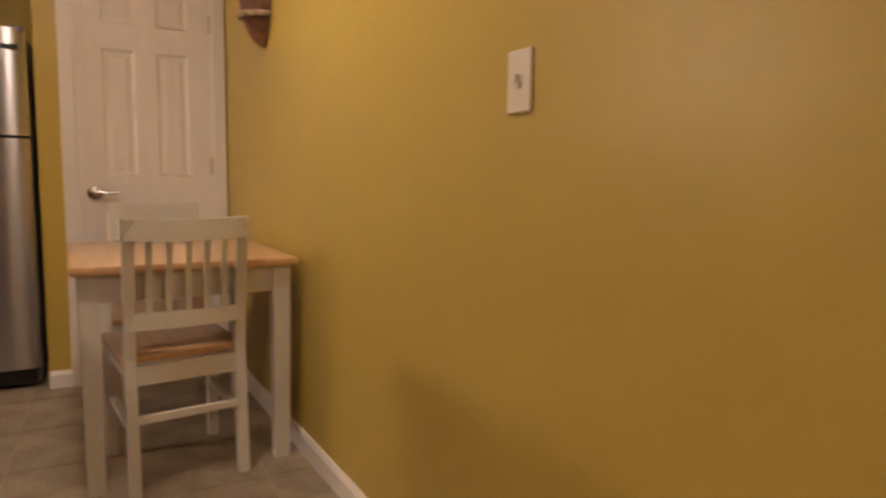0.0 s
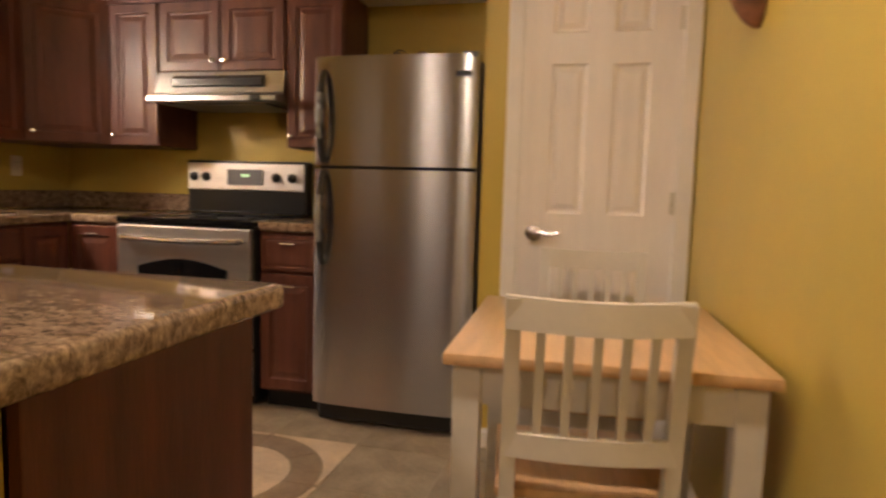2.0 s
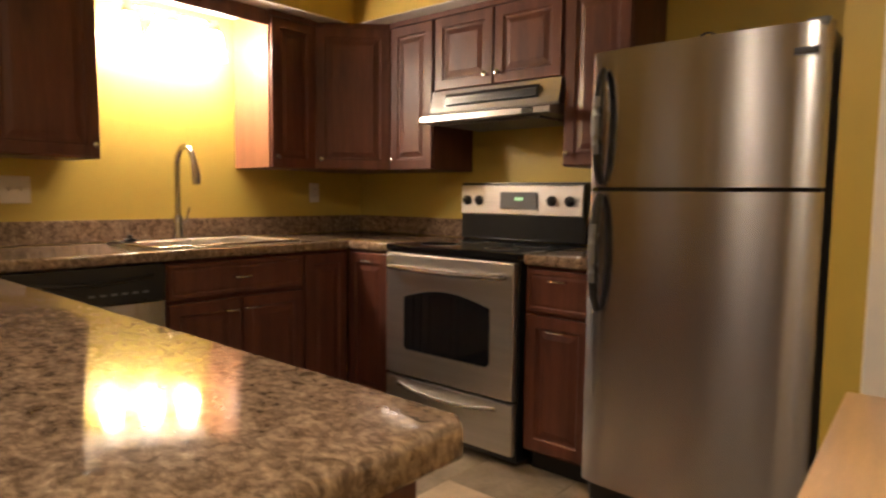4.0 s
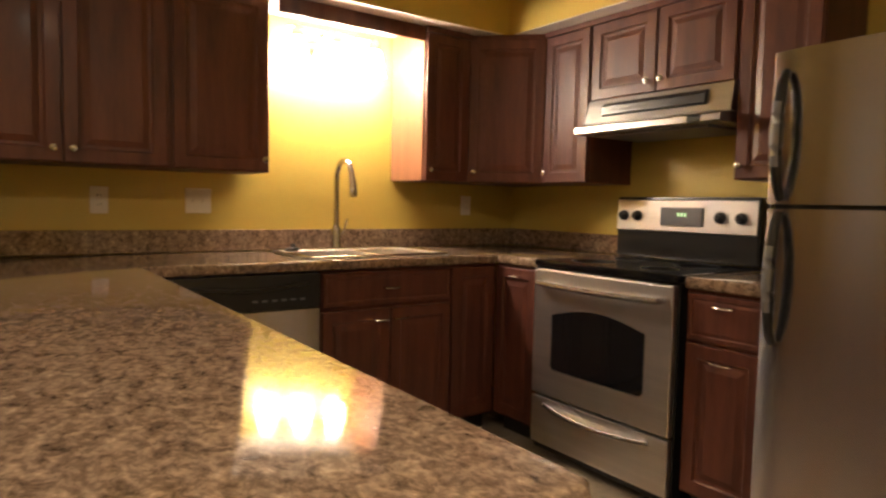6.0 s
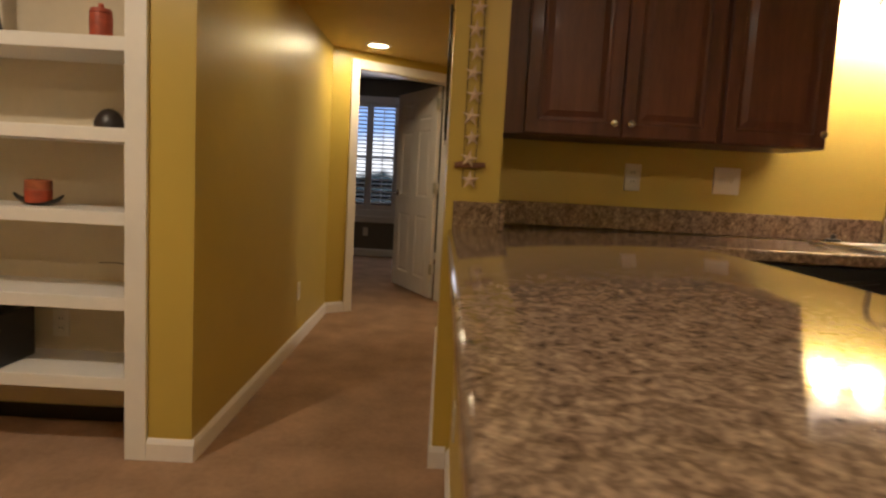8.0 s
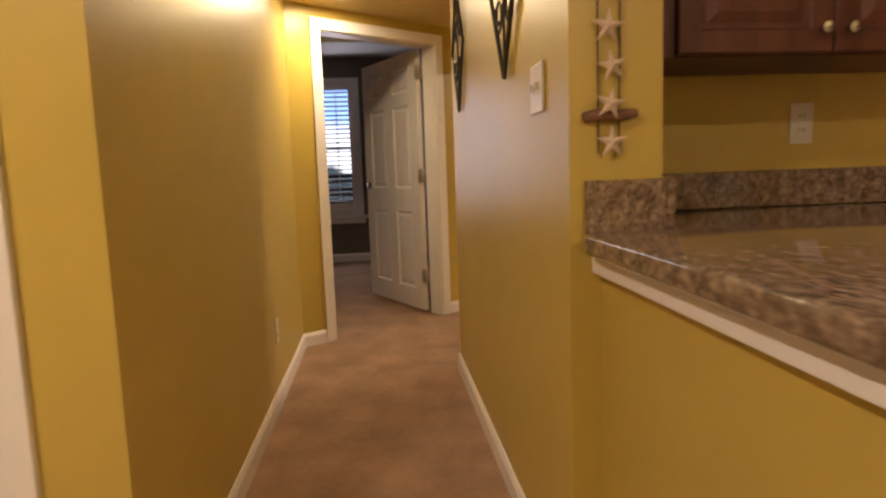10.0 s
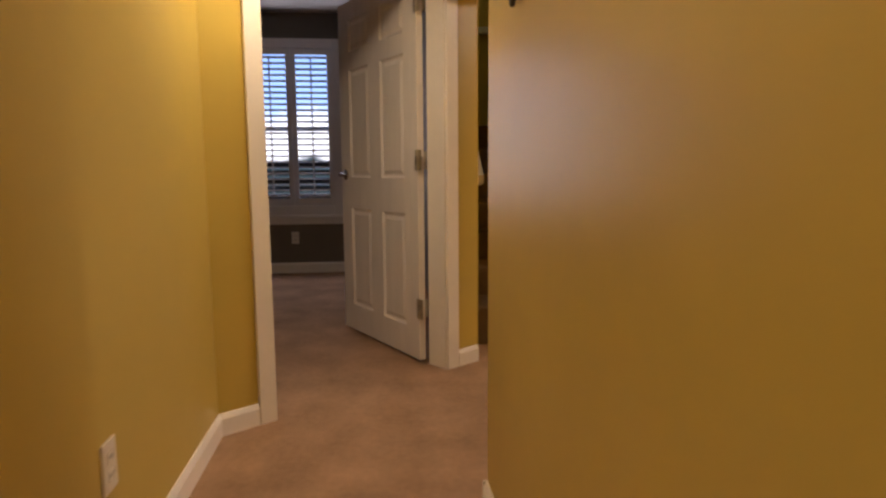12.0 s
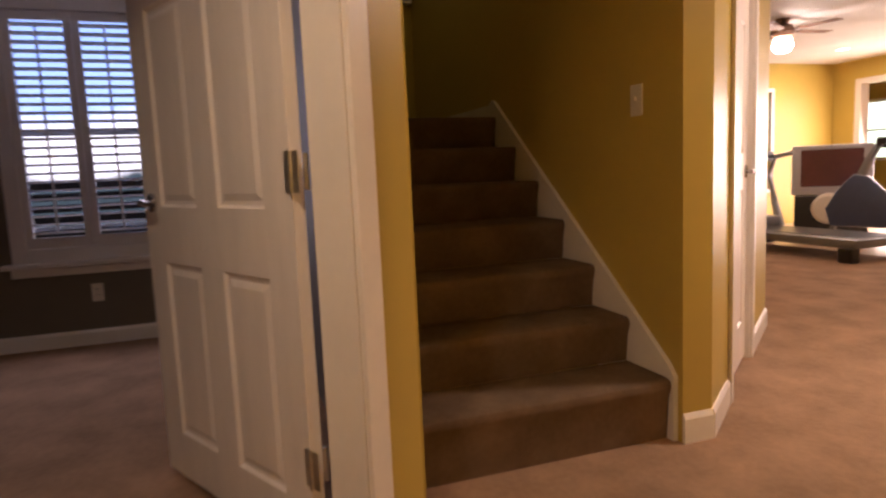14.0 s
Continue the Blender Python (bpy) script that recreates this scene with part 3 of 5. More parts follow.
# ---- stairs ----
stairs = thing("staircase", "brown carpeted staircase with white side skirt rising to a landing", "stairs", pose(STAIR_X, STAIR_S, 0), kind="structure")
wide = STAIR_N - STAIR_S
for k in range(STEPS):
    bm = bmesh.new()
    x1, z1 = -k * RUN, FIRST_RISE + k * RISE
    low = 0.0 if k == 0 else z1 - RISE
    x0 = -(k + 1) * RUN if k < STEPS - 1 else -3.1
    prof = [(x1 - 0.006, low), (x1 + 0.006, z1 - 0.07), (x1 + 0.016, z1 - 0.045), (x1 + 0.021, z1 - 0.026), (x1 + 0.016, z1 - 0.010), (x1 + 0.002, z1 - 0.002), (x1 - 0.018, z1), (x0, z1), (x0, low)]
    a = [bm.verts.new((x, 0.002, z)) for x, z in prof]
    b = [bm.verts.new((x, wide - 0.022, z)) for x, z in prof]
    for i in range(len(prof)):
        j = (i + 1) % len(prof)
        bm.faces.new((a[i], a[j], b[j], b[i]))
    bm.faces.new(a), bm.faces.new(b)
    part("step", bm, M_CARPET_SHADE, stairs, "", True)
# skirt board on the right wall
bm = bmesh.new()
run, rise = RUN * (STEPS - 1), FIRST_RISE + RISE * (STEPS - 1)
prof = [(0.03, 0), (0.03, 0.245), (-0.005, 0.285), (-run - 0.015, rise + 0.085), (-run - 0.04, rise + 0.092), (-run - 0.075, rise + 0.070), (-run - 0.9, rise + 0.070), (-run - 0.9, rise - 0.15), (-run, rise - 0.2), (-0.3, 0)]
a = [bm.verts.new((x, wide - 0.020, z)) for x, z in prof]
b = [bm.verts.new((x, wide - 0.001, z)) for x, z in prof]
for i in range(len(prof)):
    j = (i + 1) % len(prof)
    bm.faces.new((a[i], a[j], b[j], b[i]))
bm.faces.new(a), bm.faces.new(b)
part("skirt_board", bm, M_TRIM, stairs, "white painted skirt board")
rail = thing("handrail", "white wall-mounted wooden handrail along the stairs", "handrail", pose(STAIR_X, STAIR_S, 0), kind="structure")
slope = RISE / RUN
bm = bmesh.new()
p0, p1 = Vector((0.0, 0.055, 0.925)), Vector((-1.9, 0.055, 0.925 + 1.9 * slope))
d = (p1 - p0).normalized()
n = Vector((-d.z, 0, d.x))
vs = [[bm.verts.new(p + Vector((0, yy, 0)) + n * zz) for yy, zz in ((-0.02, -0.035), (0.02, -0.035), (0.024, 0.02), (0.012, 0.035), (-0.012, 0.035), (-0.024, 0.02))] for p in (p0, p1)]
for i in range(6):
    bm.faces.new((vs[0][i], vs[0][(i + 1) % 6], vs[1][(i + 1) % 6], vs[1][i]))
bm.faces.new(vs[0]), bm.faces.new(vs[1])
part("rail", bm, M_TRIM, rail)
for s in (0.15, 1.3):
    q = p0 + d * s
    part("bracket", tube(bmesh.new(), [q + n * -0.03, q + Vector((0, -0.02, -0.05)), q + Vector((0, -0.055, -0.05))], 0.007, 8), M_CHROME, rail, "nickel bracket")

# ---- bedroom window with shutters ----
win = thing("window_1", "white framed bedroom window with louvred plantation shutters", "window", pose(BED_W, (W_Y0 + W_Y1) / 2, W_Z0, 0, 0, 90), kind="structure")
ww, wh = W_Y1 - W_Y0, W_Z1 - W_Z0
# local x along world +y, local y towards -x (outside), z up
bm = bmesh.new()
f = 0.065
for x0, x1, z0, z1 in ((-ww / 2 - f, -ww / 2 + 0.02, -f, wh + f), (ww / 2 - 0.02, ww / 2 + f, -f, wh + f), (-ww / 2 + 0.02, ww / 2 - 0.02, wh - 0.02, wh + f), (-ww / 2 + 0.02, ww / 2 - 0.02, -f, 0.02)):
    box(bm, x0, x1, -0.03, 0.02, z0, z1, 0.004)
part("window_frame", bm, M_TRIM, win)
part("window_sill", boxes((-ww / 2 - 0.12, ww / 2 + 0.12, -0.085, 0.0, -f - 0.03, -f), bevel=0.006), M_TRIM, win)
part("sill_apron", boxes((-ww / 2 - 0.08, ww / 2 + 0.08, -0.025, -0.001, -f - 0.09, -f - 0.03), bevel=0.004), M_TRIM, win)
bm = bmesh.new()
box(bm, -ww / 2, ww / 2, 0.10, 0.125, wh * 0.5 - 0.02, wh * 0.5 + 0.02)
for x in (-ww / 2 + 0.02, ww / 2 - 0.02, 0):
    box(bm, x - 0.02, x + 0.02, 0.10, 0.125, 0, wh)
part("sash", bm, M_TRIM, win)
for side in (-1, 1):
    x0, x1 = (-ww / 2 + 0.02, -0.002) if side < 0 else (0.002, ww / 2 - 0.02)
    shut = part("shutter", boxes((x0, x0 + 0.042, -0.012, 0.016, 0.022, wh - 0.022), (x1 - 0.042, x1, -0.012, 0.016, 0.022, wh - 0.022), (x0 + 0.042, x1 - 0.042, -0.012, 0.016, 0.022, 0.09), (x0 + 0.042, x1 - 0.042, -0.012, 0.016, wh - 0.075, wh - 0.022)), M_TRIM, win)
    part("tilt_bar", boxes(((x0 + x1) / 2 - 0.006, (x0 + x1) / 2 + 0.006, -0.042, -0.032, 0.12, wh - 0.10)), M_TRIM, shut)
    count = 25
    pitch = (wh - 0.165) / count
    me = None
    for k in range(count):
        if me is None:
            bm = bmesh.new()
            tubep = ((-0.031, 0), (-0.012, 0.0045), (0.012, 0.0045), (0.031, 0), (0.012, -0.0045), (-0.012, -0.0045))
            hw = (x1 - x0) / 2 - 0.043
            r = [[bm.verts.new((x, y, z)) for y, z in tubep] for x in (-hw, hw)]
            for i in range(6):
                bm.faces.new((r[0][i], r[0][(i + 1) % 6], r[1][(i + 1) % 6], r[1][i]))
            bm.faces.new(r[0]), bm.faces.new(r[1])
            me = mesh_of(bm, M_TRIM, "slat")
        s = new("slat", me)
        s.parent = shut
        s.matrix_basis = pose((x0 + x1) / 2, 0.002, 0.09 + (k + 0.5) * pitch, -14)
bm = boxes((-ww / 2 + 0.02, ww / 2 - 0.02, 0.110, 0.114, 0.02, wh - 0.02))
M_PANE = bpy.data.materials.new("clear_glass")
M_PANE.use_nodes = True
M_PANE.node_tree.nodes["Principled BSDF"].inputs["Transmission Weight"].default_value = 1.0
M_PANE.node_tree.nodes["Principled BSDF"].inputs["Roughness"].default_value = 0.0
M_PANE.node_tree.nodes["Principled BSDF"].inputs["IOR"].default_value = 1.01
p = part("pane", bm, M_PANE, win)
p.visible_shadow = False


# what lies outside: a glowing distance of sky and trees
def distance_material(name, rows, strength):
    m = bpy.data.materials.new(name)
    m.use_nodes = True
    nt = m.node_tree
    b = nt.nodes["Principled BSDF"]
    b.inputs["Base Color"].default_value = (0, 0, 0, 1)
    tc = nt.nodes.new("ShaderNodeTexCoord")
    sx = nt.nodes.new("ShaderNodeSeparateXYZ")
    nt.links.new(tc.outputs["Object"], sx.inputs[0])
    nz = nt.nodes.new("ShaderNodeTexNoise")
    nz.inputs["Scale"].default_value, nz.inputs["Detail"].default_value = 1.6, 6
    nt.links.new(tc.outputs["Object"], nz.inputs["Vector"])
    ma = nt.nodes.new("ShaderNodeMath")
    ma.operation = "MULTIPLY_ADD"
    ma.inputs[1].default_value = 0.8
    nt.links.new(nz.outputs[0], ma.inputs[0])
    nt.links.new(sx.outputs[2], ma.inputs[2])
    mr = nt.nodes.new("ShaderNodeMapRange")
    mr.inputs[1].default_value, mr.inputs[2].default_value = 0.0, 5.0
    nt.links.new(ma.outputs[0], mr.inputs[0])
    rp = nt.nodes.new("ShaderNodeValToRGB")
    rp.color_ramp.elements[0].position, rp.color_ramp.elements[0].color = rows[0][0], (*rows[0][1], 1)
    rp.color_ramp.elements[1].position, rp.color_ramp.elements[1].color = rows[-1][0], (*rows[-1][1], 1)
    for p, c in rows[1:-1]:
        e = rp.color_ramp.elements.new(p)
        e.color = (*c, 1)
    nt.links.new(mr.outputs[0], rp.inputs[0])
    nt.links.new(rp.outputs[0], b.inputs["Emission Color"])
    b.inputs["Emission Strength"].default_value = strength
    return m


M_OUT = distance_material("garden_distance", ((0.0, (0.02, 0.03, 0.03)), (0.29, (0.03, 0.05, 0.06)), (0.325, (0.9, 0.95, 1.0)), (0.42, (0.95, 1.0, 1.05)), (0.50, (0.30, 0.50, 0.95)), (0.95, (0.16, 0.34, 0.85))), 2.0)
M_OUT2 = distance_material("bright_garden_distance", ((0.0, (0.5, 0.7, 0.4)), (0.4, (0.8, 1.0, 0.7)), (0.6, (1, 1, 1)), (0.95, (0.9, 1.0, 1.0))), 2.2)
setting("ground", boxes((-400, -8.80, -400, 400, -0.6, -0.3)), M_LEAF, "grass lawn outside the house", "ground")
setting("backdrop", boxes((-14.05, -14.0, -8, 7.5, -0.3, 6)), M_OUT, "hazy garden and blue sky beyond the bedroom window", "backdrop")
setting("backdrop_gym", boxes((-20, 2, 15.0, 15.05, -0.3, 6), (-18.05, -18.0, 7.6, 14.9, -0.3, 6)), M_OUT2, "bright sunlit garden beyond the windows", "backdrop")

# ---- kitchen: base cabinets ----


def pull(parent, x, z, y, length=0.085, upright=False):
    bm = bmesh.new()
    h = length / 2
    pts = [(-h, 0, 0), (-h * 0.96, -0.018, 0), (-h * 0.6, -0.026, 0), (0, -0.028, 0), (h * 0.6, -0.026, 0), (h * 0.96, -0.018, 0), (h, 0, 0)]
    tube(bm, pts, 0.0045, 8)
    bmesh.ops.transform(bm, matrix=pose(x, y, z, 0, 90 if upright else 0), verts=bm.verts)
    return part("pull", bm, M_CHROME, parent, "satin nickel bar pull", True)


def front(parent, name, x0, x1, z0, z1, y=-0.020, drawer=False):
    """A raised-panel door or a drawer front."""
    bm = bmesh.new()
    rows = ((0, 0.020), (0, 0.003), (0.003, 0.0), (0.018, 0.0), (0.023, 0.004), (0.035, 0.002)) if drawer else ((0, 0.020), (0, 0.003), (0.003, 0.0), (0.050, 0.0), (0.056, 0.008), (0.068, 0.009), (0.092, 0.002))
    first = rings_panel(bm, x0, x1, z0, z1, rows, 1, y)
    bm.faces.new(first)
    return part(name, bm, M_CAB, parent)


def base_cabinet(label, m, w, d, fronts):
    c = thing("base_cabinet", label, "cabinet", m, "kitchen base cabinets")
    bm = boxes((0, w, 0.0, d, 0.10, TOP - 0.045))
    part("body", bm, M_CAB, c)
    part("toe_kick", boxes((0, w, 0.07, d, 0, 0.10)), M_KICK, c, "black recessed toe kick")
    for kind, x0, x1, z0, z1, px, pz, upright in fronts:
        f = front(c, kind, x0, x1, z0, z1, drawer=(kind == "drawer"))
        if px is not None:
            pull(f, px, pz, -0.020, 0.075, upright)
    return c


FRONT_W = WEST + 0.61
SY0, SY1 = 3.085, 3.785
base_cabinet("dark cherry sink base cabinet with false drawer and two doors", pose(FRONT_W, SY0, 0, 0, 0, 90), SY1 - SY0, 0.608,
             (("drawer", 0.01, SY1 - SY0 - 0.01, 0.725, 0.875, 0.35, 0.80, False), ("door", 0.01, 0.345, 0.115, 0.705, 0.30, 0.655, False), ("door", 0.355, 0.69, 0.115, 0.705, 0.40, 0.655, False)))
base_cabinet("dark cherry corner base cabinet", pose(FRONT_W, SY1 + 0.002, 0, 0, 0, 90), 4.07 - SY1 - 0.002, 0.608, (("panel", 0.0, 0.272, 0.115, 0.875, None, 0, False),))
base_cabinet("narrow dark cherry base cabinet beside the stove", pose(FRONT_W + 0.002, 4.09, 0), -1.712 - FRONT_W - 0.002, 0.628, (("door", 0.012, 0.305, 0.115, 0.875, 0.16, 0.835, False),))
base_cabinet("narrow dark cherry drawer cabinet between stove and refrigerator", pose(-0.918, 4.09, 0), 0.315, 0.628,
             (("drawer", 0.008, 0.307, 0.70, 0.875, 0.157, 0.835, False), ("door", 0.008, 0.307, 0.115, 0.685, 0.157, 0.63, False)))
# dishwasher
dw = thing("dishwasher", "stainless dishwasher with a black control panel under the worktop", "dishwasher", pose(FRONT_W, 2.485, 0, 0, 0, 90))
part("body", boxes((0.004, 0.594, 0.0, 0.60, 0.10, TOP - 0.05)), M_BLACK, dw)
part("door", boxes((0.004, 0.594, -0.028, -0.001, 0.12, 0.735), bevel=0.004), M_STEEL, dw, "brushed stainless door")
cp = part("control_panel", boxes((0.004, 0.594, -0.034, -0.001, 0.74, 0.885), bevel=0.006), M_BLACK, dw, "black plastic control panel")
bm = bmesh.new()
tube(bm, [(0.06 + 0.48 * k / 10, -0.036 - 0.012 * math.sin(math.pi * k / 10), 0.845 - 0.018 * math.sin(math.pi * k / 10)) for k in range(11)], 0.008, 8)
part("handle", bm, M_BLACK, cp, "", True)
for k in range(6):
    part("button", boxes((0.30 + k * 0.04, 0.322 + k * 0.04, -0.036, -0.034, 0.775, 0.783)), M_GREY, cp, "pale printed button")
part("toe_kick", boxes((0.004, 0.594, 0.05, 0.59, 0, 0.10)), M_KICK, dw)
# peninsula carcass
PEN_E, PEN_S, PEN_N = 0.112, 1.525, 2.388
pen = thing("peninsula_cabinet", "dark cherry peninsula cabinet with a plain end panel", "cabinet", pose(-1.0, 2.1, 0), "kitchen base cabinets")
part("body", boxes((-1.03, 1.03, -0.22, 0.24, 0.10, TOP - 0.045)), M_CAB, pen)
part("end_panel", boxes((1.032, 1.052, -0.235, 0.262, 0.0, TOP - 0.046), bevel=0.003), M_CAB, pen, "plain dark cherry end panel")
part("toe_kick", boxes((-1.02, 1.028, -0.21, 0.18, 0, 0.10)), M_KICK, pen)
setting("wall_peninsula", boxes((STUB_E, 0.03, 1.578, 1.862, 0, TOP - 0.046)), M_WALL, "low ochre yellow wall under the peninsula worktop")
baseboard("baseboard", pose(STUB_E + 0.013, 1.578, 0), 0.03 - STUB_E - 0.013)
setting("trim_peninsula", boxes((STUB_E + 0.001, 0.05, 1.556, 1.577, TOP - 0.090, TOP - 0.046), bevel=0.003), M_TRIM, "white painted apron board under the worktop edge", "trim")

# worktops
wt = thing("worktop", "speckled brown granite-look laminate worktop with upstand", "worktop", pose(WEST, STUB_N, TOP))
ox, oy = WEST, STUB_N
outline = [(WEST + 0.002, STUB_N + 0.002), (STUB_E + 0.002, STUB_N + 0.002), (STUB_E + 0.002, PEN_S + 0.04), (STUB_E + 0.05, PEN_S), (PEN_E - 0.02, PEN_S), (PEN_E, PEN_S + 0.02), (PEN_E, PEN_N - 0.02), (PEN_E - 0.02, PEN_N), (-2.0, PEN_N), (-2.0, 4.06), (-1.708, 4.06), (-1.708, NORTH - 0.002), (WEST + 0.002, NORTH - 0.002)]
SX0, SX1, SKY0, SKY1 = -2.50, -2.075, 3.09, 3.77
hole = [(SX0, SKY0), (SX1, SKY0), (SX1, SKY1), (SX0, SKY1)]
bm = slab(bmesh.new(), [(x - ox, y - oy) for x, y in outline], [(x - ox, y - oy) for x, y in hole], -0.045, 0.0, 0.010)
part("top", bm, M_GRAN, wt, "", True)
part("upstand", boxes((0.002, 0.022, 0.004, NORTH - STUB_N - 0.022, 0.001, 0.105), bevel=0.004), M_GRAN, wt)
part("upstand", boxes((0.002, -1.708 - WEST, NORTH - STUB_N - 0.021, NORTH - STUB_N - 0.002, 0.001, 0.105), bevel=0.004), M_GRAN, wt)
part("upstand", boxes((STUB_E + 0.002 - WEST, STUB_E + 0.022 - WEST, 1.540 - STUB_N, 0.002, -0.045, 0.105), bevel=0.004), M_GRAN, wt)
part("upstand", boxes((0.024, STUB_E - WEST + 0.02, 0.003, 0.022, 0.001, 0.105), bevel=0.004), M_GRAN, wt)
wt2 = thing("worktop", "short speckled brown laminate worktop beside the stove", "worktop", pose(-0.918, 4.06, TOP))
part("top", slab(bmesh.new(), [(0.001, 0), (0.316, 0), (0.316, 0.655), (0.001, 0.655)], [], -0.045, 0.0, 0.010), M_GRAN, wt2, "", True)
part("upstand", boxes((0.002, 0.315, 0.637, 0.656, 0.001, 0.105), bevel=0.004), M_GRAN, wt2)

# sink
sink = thing("sink", "stainless drop-in kitchen sink", "sink", pose((SX0 + SX1) / 2, (SKY0 + SKY1) / 2, TOP))
hw, hl = (SX1 - SX0) / 2, (SKY1 - SKY0) / 2
bm = bmesh.new()
loops = []
for inset, z in ((-0.034, 0.001), (-0.032, 0.007), (0.002, 0.006), (0.012, 0.0), (0.020, -0.16), (0.06, -0.18)):
    loop = []
    for cx, cy, a0 in ((1, 1, 0), (-1, 1, 90), (-1, -1, 180), (1, -1, 270)):
        r = 0.045
        for k in range(5):
            a = radians(a0 + 22.5 * k)
            loop.append(bm.verts.new((cx * (hw - inset - r) + r * math.cos(a), cy * (hl - inset - r) + r * math.sin(a), z)))
    loops.append(loop)
for a, b in zip(loops, loops[1:]):
    for i in range(20):
        bm.faces.new((a[i], a[(i + 1) % 20], b[(i + 1) % 20], b[i]))
bm.faces.new(loops[-1])
part("bowl", bm, M_STEELH, sink, "", True)
rim = []
for cx, cy, a0 in ((1, 1, 0), (-1, 1, 90), (-1, -1, 180), (1, -1, 270)):
    rim += [(cx * (hw - 0.017) + 0.045 * math.cos(radians(a0 + 22.5 * k)), cy * (hl - 0.017) + 0.045 * math.sin(radians(a0 + 22.5 * k)), 0.008) for k in range(5)]
part("rim", tube(bmesh.new(), rim + rim[:1], 0.0065, 8), M_CHROME, sink, "bright rolled rim", True)
part("divider", boxes((-hw + 0.014, hw - 0.014, 0.02, 0.05, -0.16, 0.003), bevel=0.008), M_STEELH, sink, "stainless divider between the bowls", True)
part("drain", lathe(bmesh.new(), ((0.0, -0.179), (0.04, -0.179), (0.043, -0.176), (0.0, -0.176))), M_CHROME, sink)
# faucet
fa = thing("faucet", "brushed nickel gooseneck pull-down faucet behind the sink", "faucet", pose(-2.555, 3.42, TOP + 0.001))
part("base", lathe(bmesh.new(), ((0.0, 0.0), (0.027, 0.0), (0.027, 0.012), (0.021, 0.05), (0.022, 0.11), (0.016, 0.125), (0.0, 0.126)), 18), M_CHROME, fa, "", True)
neck = [(0, 0, 0.11), (0, 0, 0.36)] + [(0.085 - 0.085 * math.cos(radians(a)), 0, 0.36 + 0.10 * math.sin(radians(a))) for a in range(15, 166, 15)]
part("spout", tube(bmesh.new(), neck, 0.0145, 12), M_CHROME, fa, "", True)
part("spray_head", tube(bmesh.new(), [(0.166, 0, 0.39), (0.178, 0, 0.35), (0.186, 0, 0.30), (0.189, 0, 0.275)], [0.015, 0.018, 0.022, 0.019], 12), M_CHROME, fa, "", True)
part("lever", tube(bmesh.new(), [(0.0, 0.02, 0.085), (0.0, 0.045, 0.10), (0.0, 0.062, 0.16)], [0.009, 0.007, 0.006], 8), M_CHROME, fa, "", True)
solid("sink_stopper", lathe(bmesh.new(), ((0.0, 0.0), (0.03, 0.0), (0.03, 0.010), (0.012, 0.014), (0.010, 0.030), (0.0, 0.032)), 16), M_BLACK, "small black rubber sink stopper on the worktop", "stopper", pose(-2.50, 3.16, TOP + 0.008), smooth=True)

# ---- wall cabinets ----
UP0, UP1, UD = 1.308, SOFFIT - 0.002, 0.31
FRONT_U, FRONT_N = WEST + 0.32, NORTH - 0.33


def wall_cabinet(label, m, w, fronts, z0=UP0, d=UD):
    c = thing("wall_cabinet", label, "cabinet", m, "kitchen wall cabinets")
    part("body", boxes((0, w, 0.0, d, z0, UP1)), M_CAB, c)
    for x0, x1, kx in fronts:
        f = front(c, "door", x0, x1, z0 + 0.004, UP1 - 0.03)
        part("knob", lathe_knob(kx, z0 + 0.055), M_CHROME, f, "small nickel knob", True)
    part("top_rail", boxes((0, w, -0.024, -0.001, UP1 - 0.028, UP1)), M_CAB, c)
    return c


def lathe_knob(x, z, y=-0.020):
    bm = lathe(bmesh.new(), ((0.0, 0.0), (0.006, 0.0), (0.005, 0.012), (0.013, 0.018), (0.013, 0.024), (0.0, 0.027)), 14)
    bmesh.ops.transform(bm, matrix=pose(x, y, z, 90), verts=bm.verts)
    return bm


W1 = 2.555
wall_cabinet("dark cherry double-door wall cabinet", pose(FRONT_U, STUB_N + 0.003, 0, 0, 0, 90), W1 - STUB_N - 0.005, ((0.085, 0.455, 0.425), (0.461, 0.825, 0.49)))
wall_cabinet("dark cherry single-door wall cabinet beside the sink light", pose(FRONT_U, W1, 0, 0, 0, 90), 0.415, ((0.008, 0.408, 0.385),))
narrow_cabinet = wall_cabinet("narrow dark cherry wall cabinet with a pale side", pose(FRONT_U, 3.80, 0, 0, 0, 90), 0.286, ((0.005, 0.283, 0.03),))
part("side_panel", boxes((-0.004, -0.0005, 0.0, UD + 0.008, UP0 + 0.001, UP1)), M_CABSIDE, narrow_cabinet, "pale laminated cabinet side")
# valance over the sink
solid("valance", boxes((FRONT_U - 0.018, FRONT_U, 3.017, 3.796, UP1 - 0.075, UP1)), M_CAB, "dark cherry valance board above the sink", "valance")
# diagonal corner cabinet
c = thing("wall_cabinet", "dark cherry diagonal corner wall cabinet", "cabinet", pose(WEST, NORTH, 0), "kitchen wall cabinets")
A, B = (FRONT_U - WEST, 4.088 - NORTH), (-2.018 - WEST, FRONT_N - NORTH)
bm = prism(bmesh.new(), [(0.002, 4.088 - NORTH), A, B, (B[0], -0.002), (0.002, -0.002)], UP0, UP1)
part("body", bm, M_CAB, c)
ln = math.hypot(B[0] - A[0], B[1] - A[1])
corner_door = front(c, "door", 0.012, ln - 0.012, UP0 + 0.004, UP1 - 0.03)
corner_door.matrix_basis = pose(A[0], A[1], 0, 0, 0, math.degrees(math.atan2(B[1] - A[1], B[0] - A[0])))
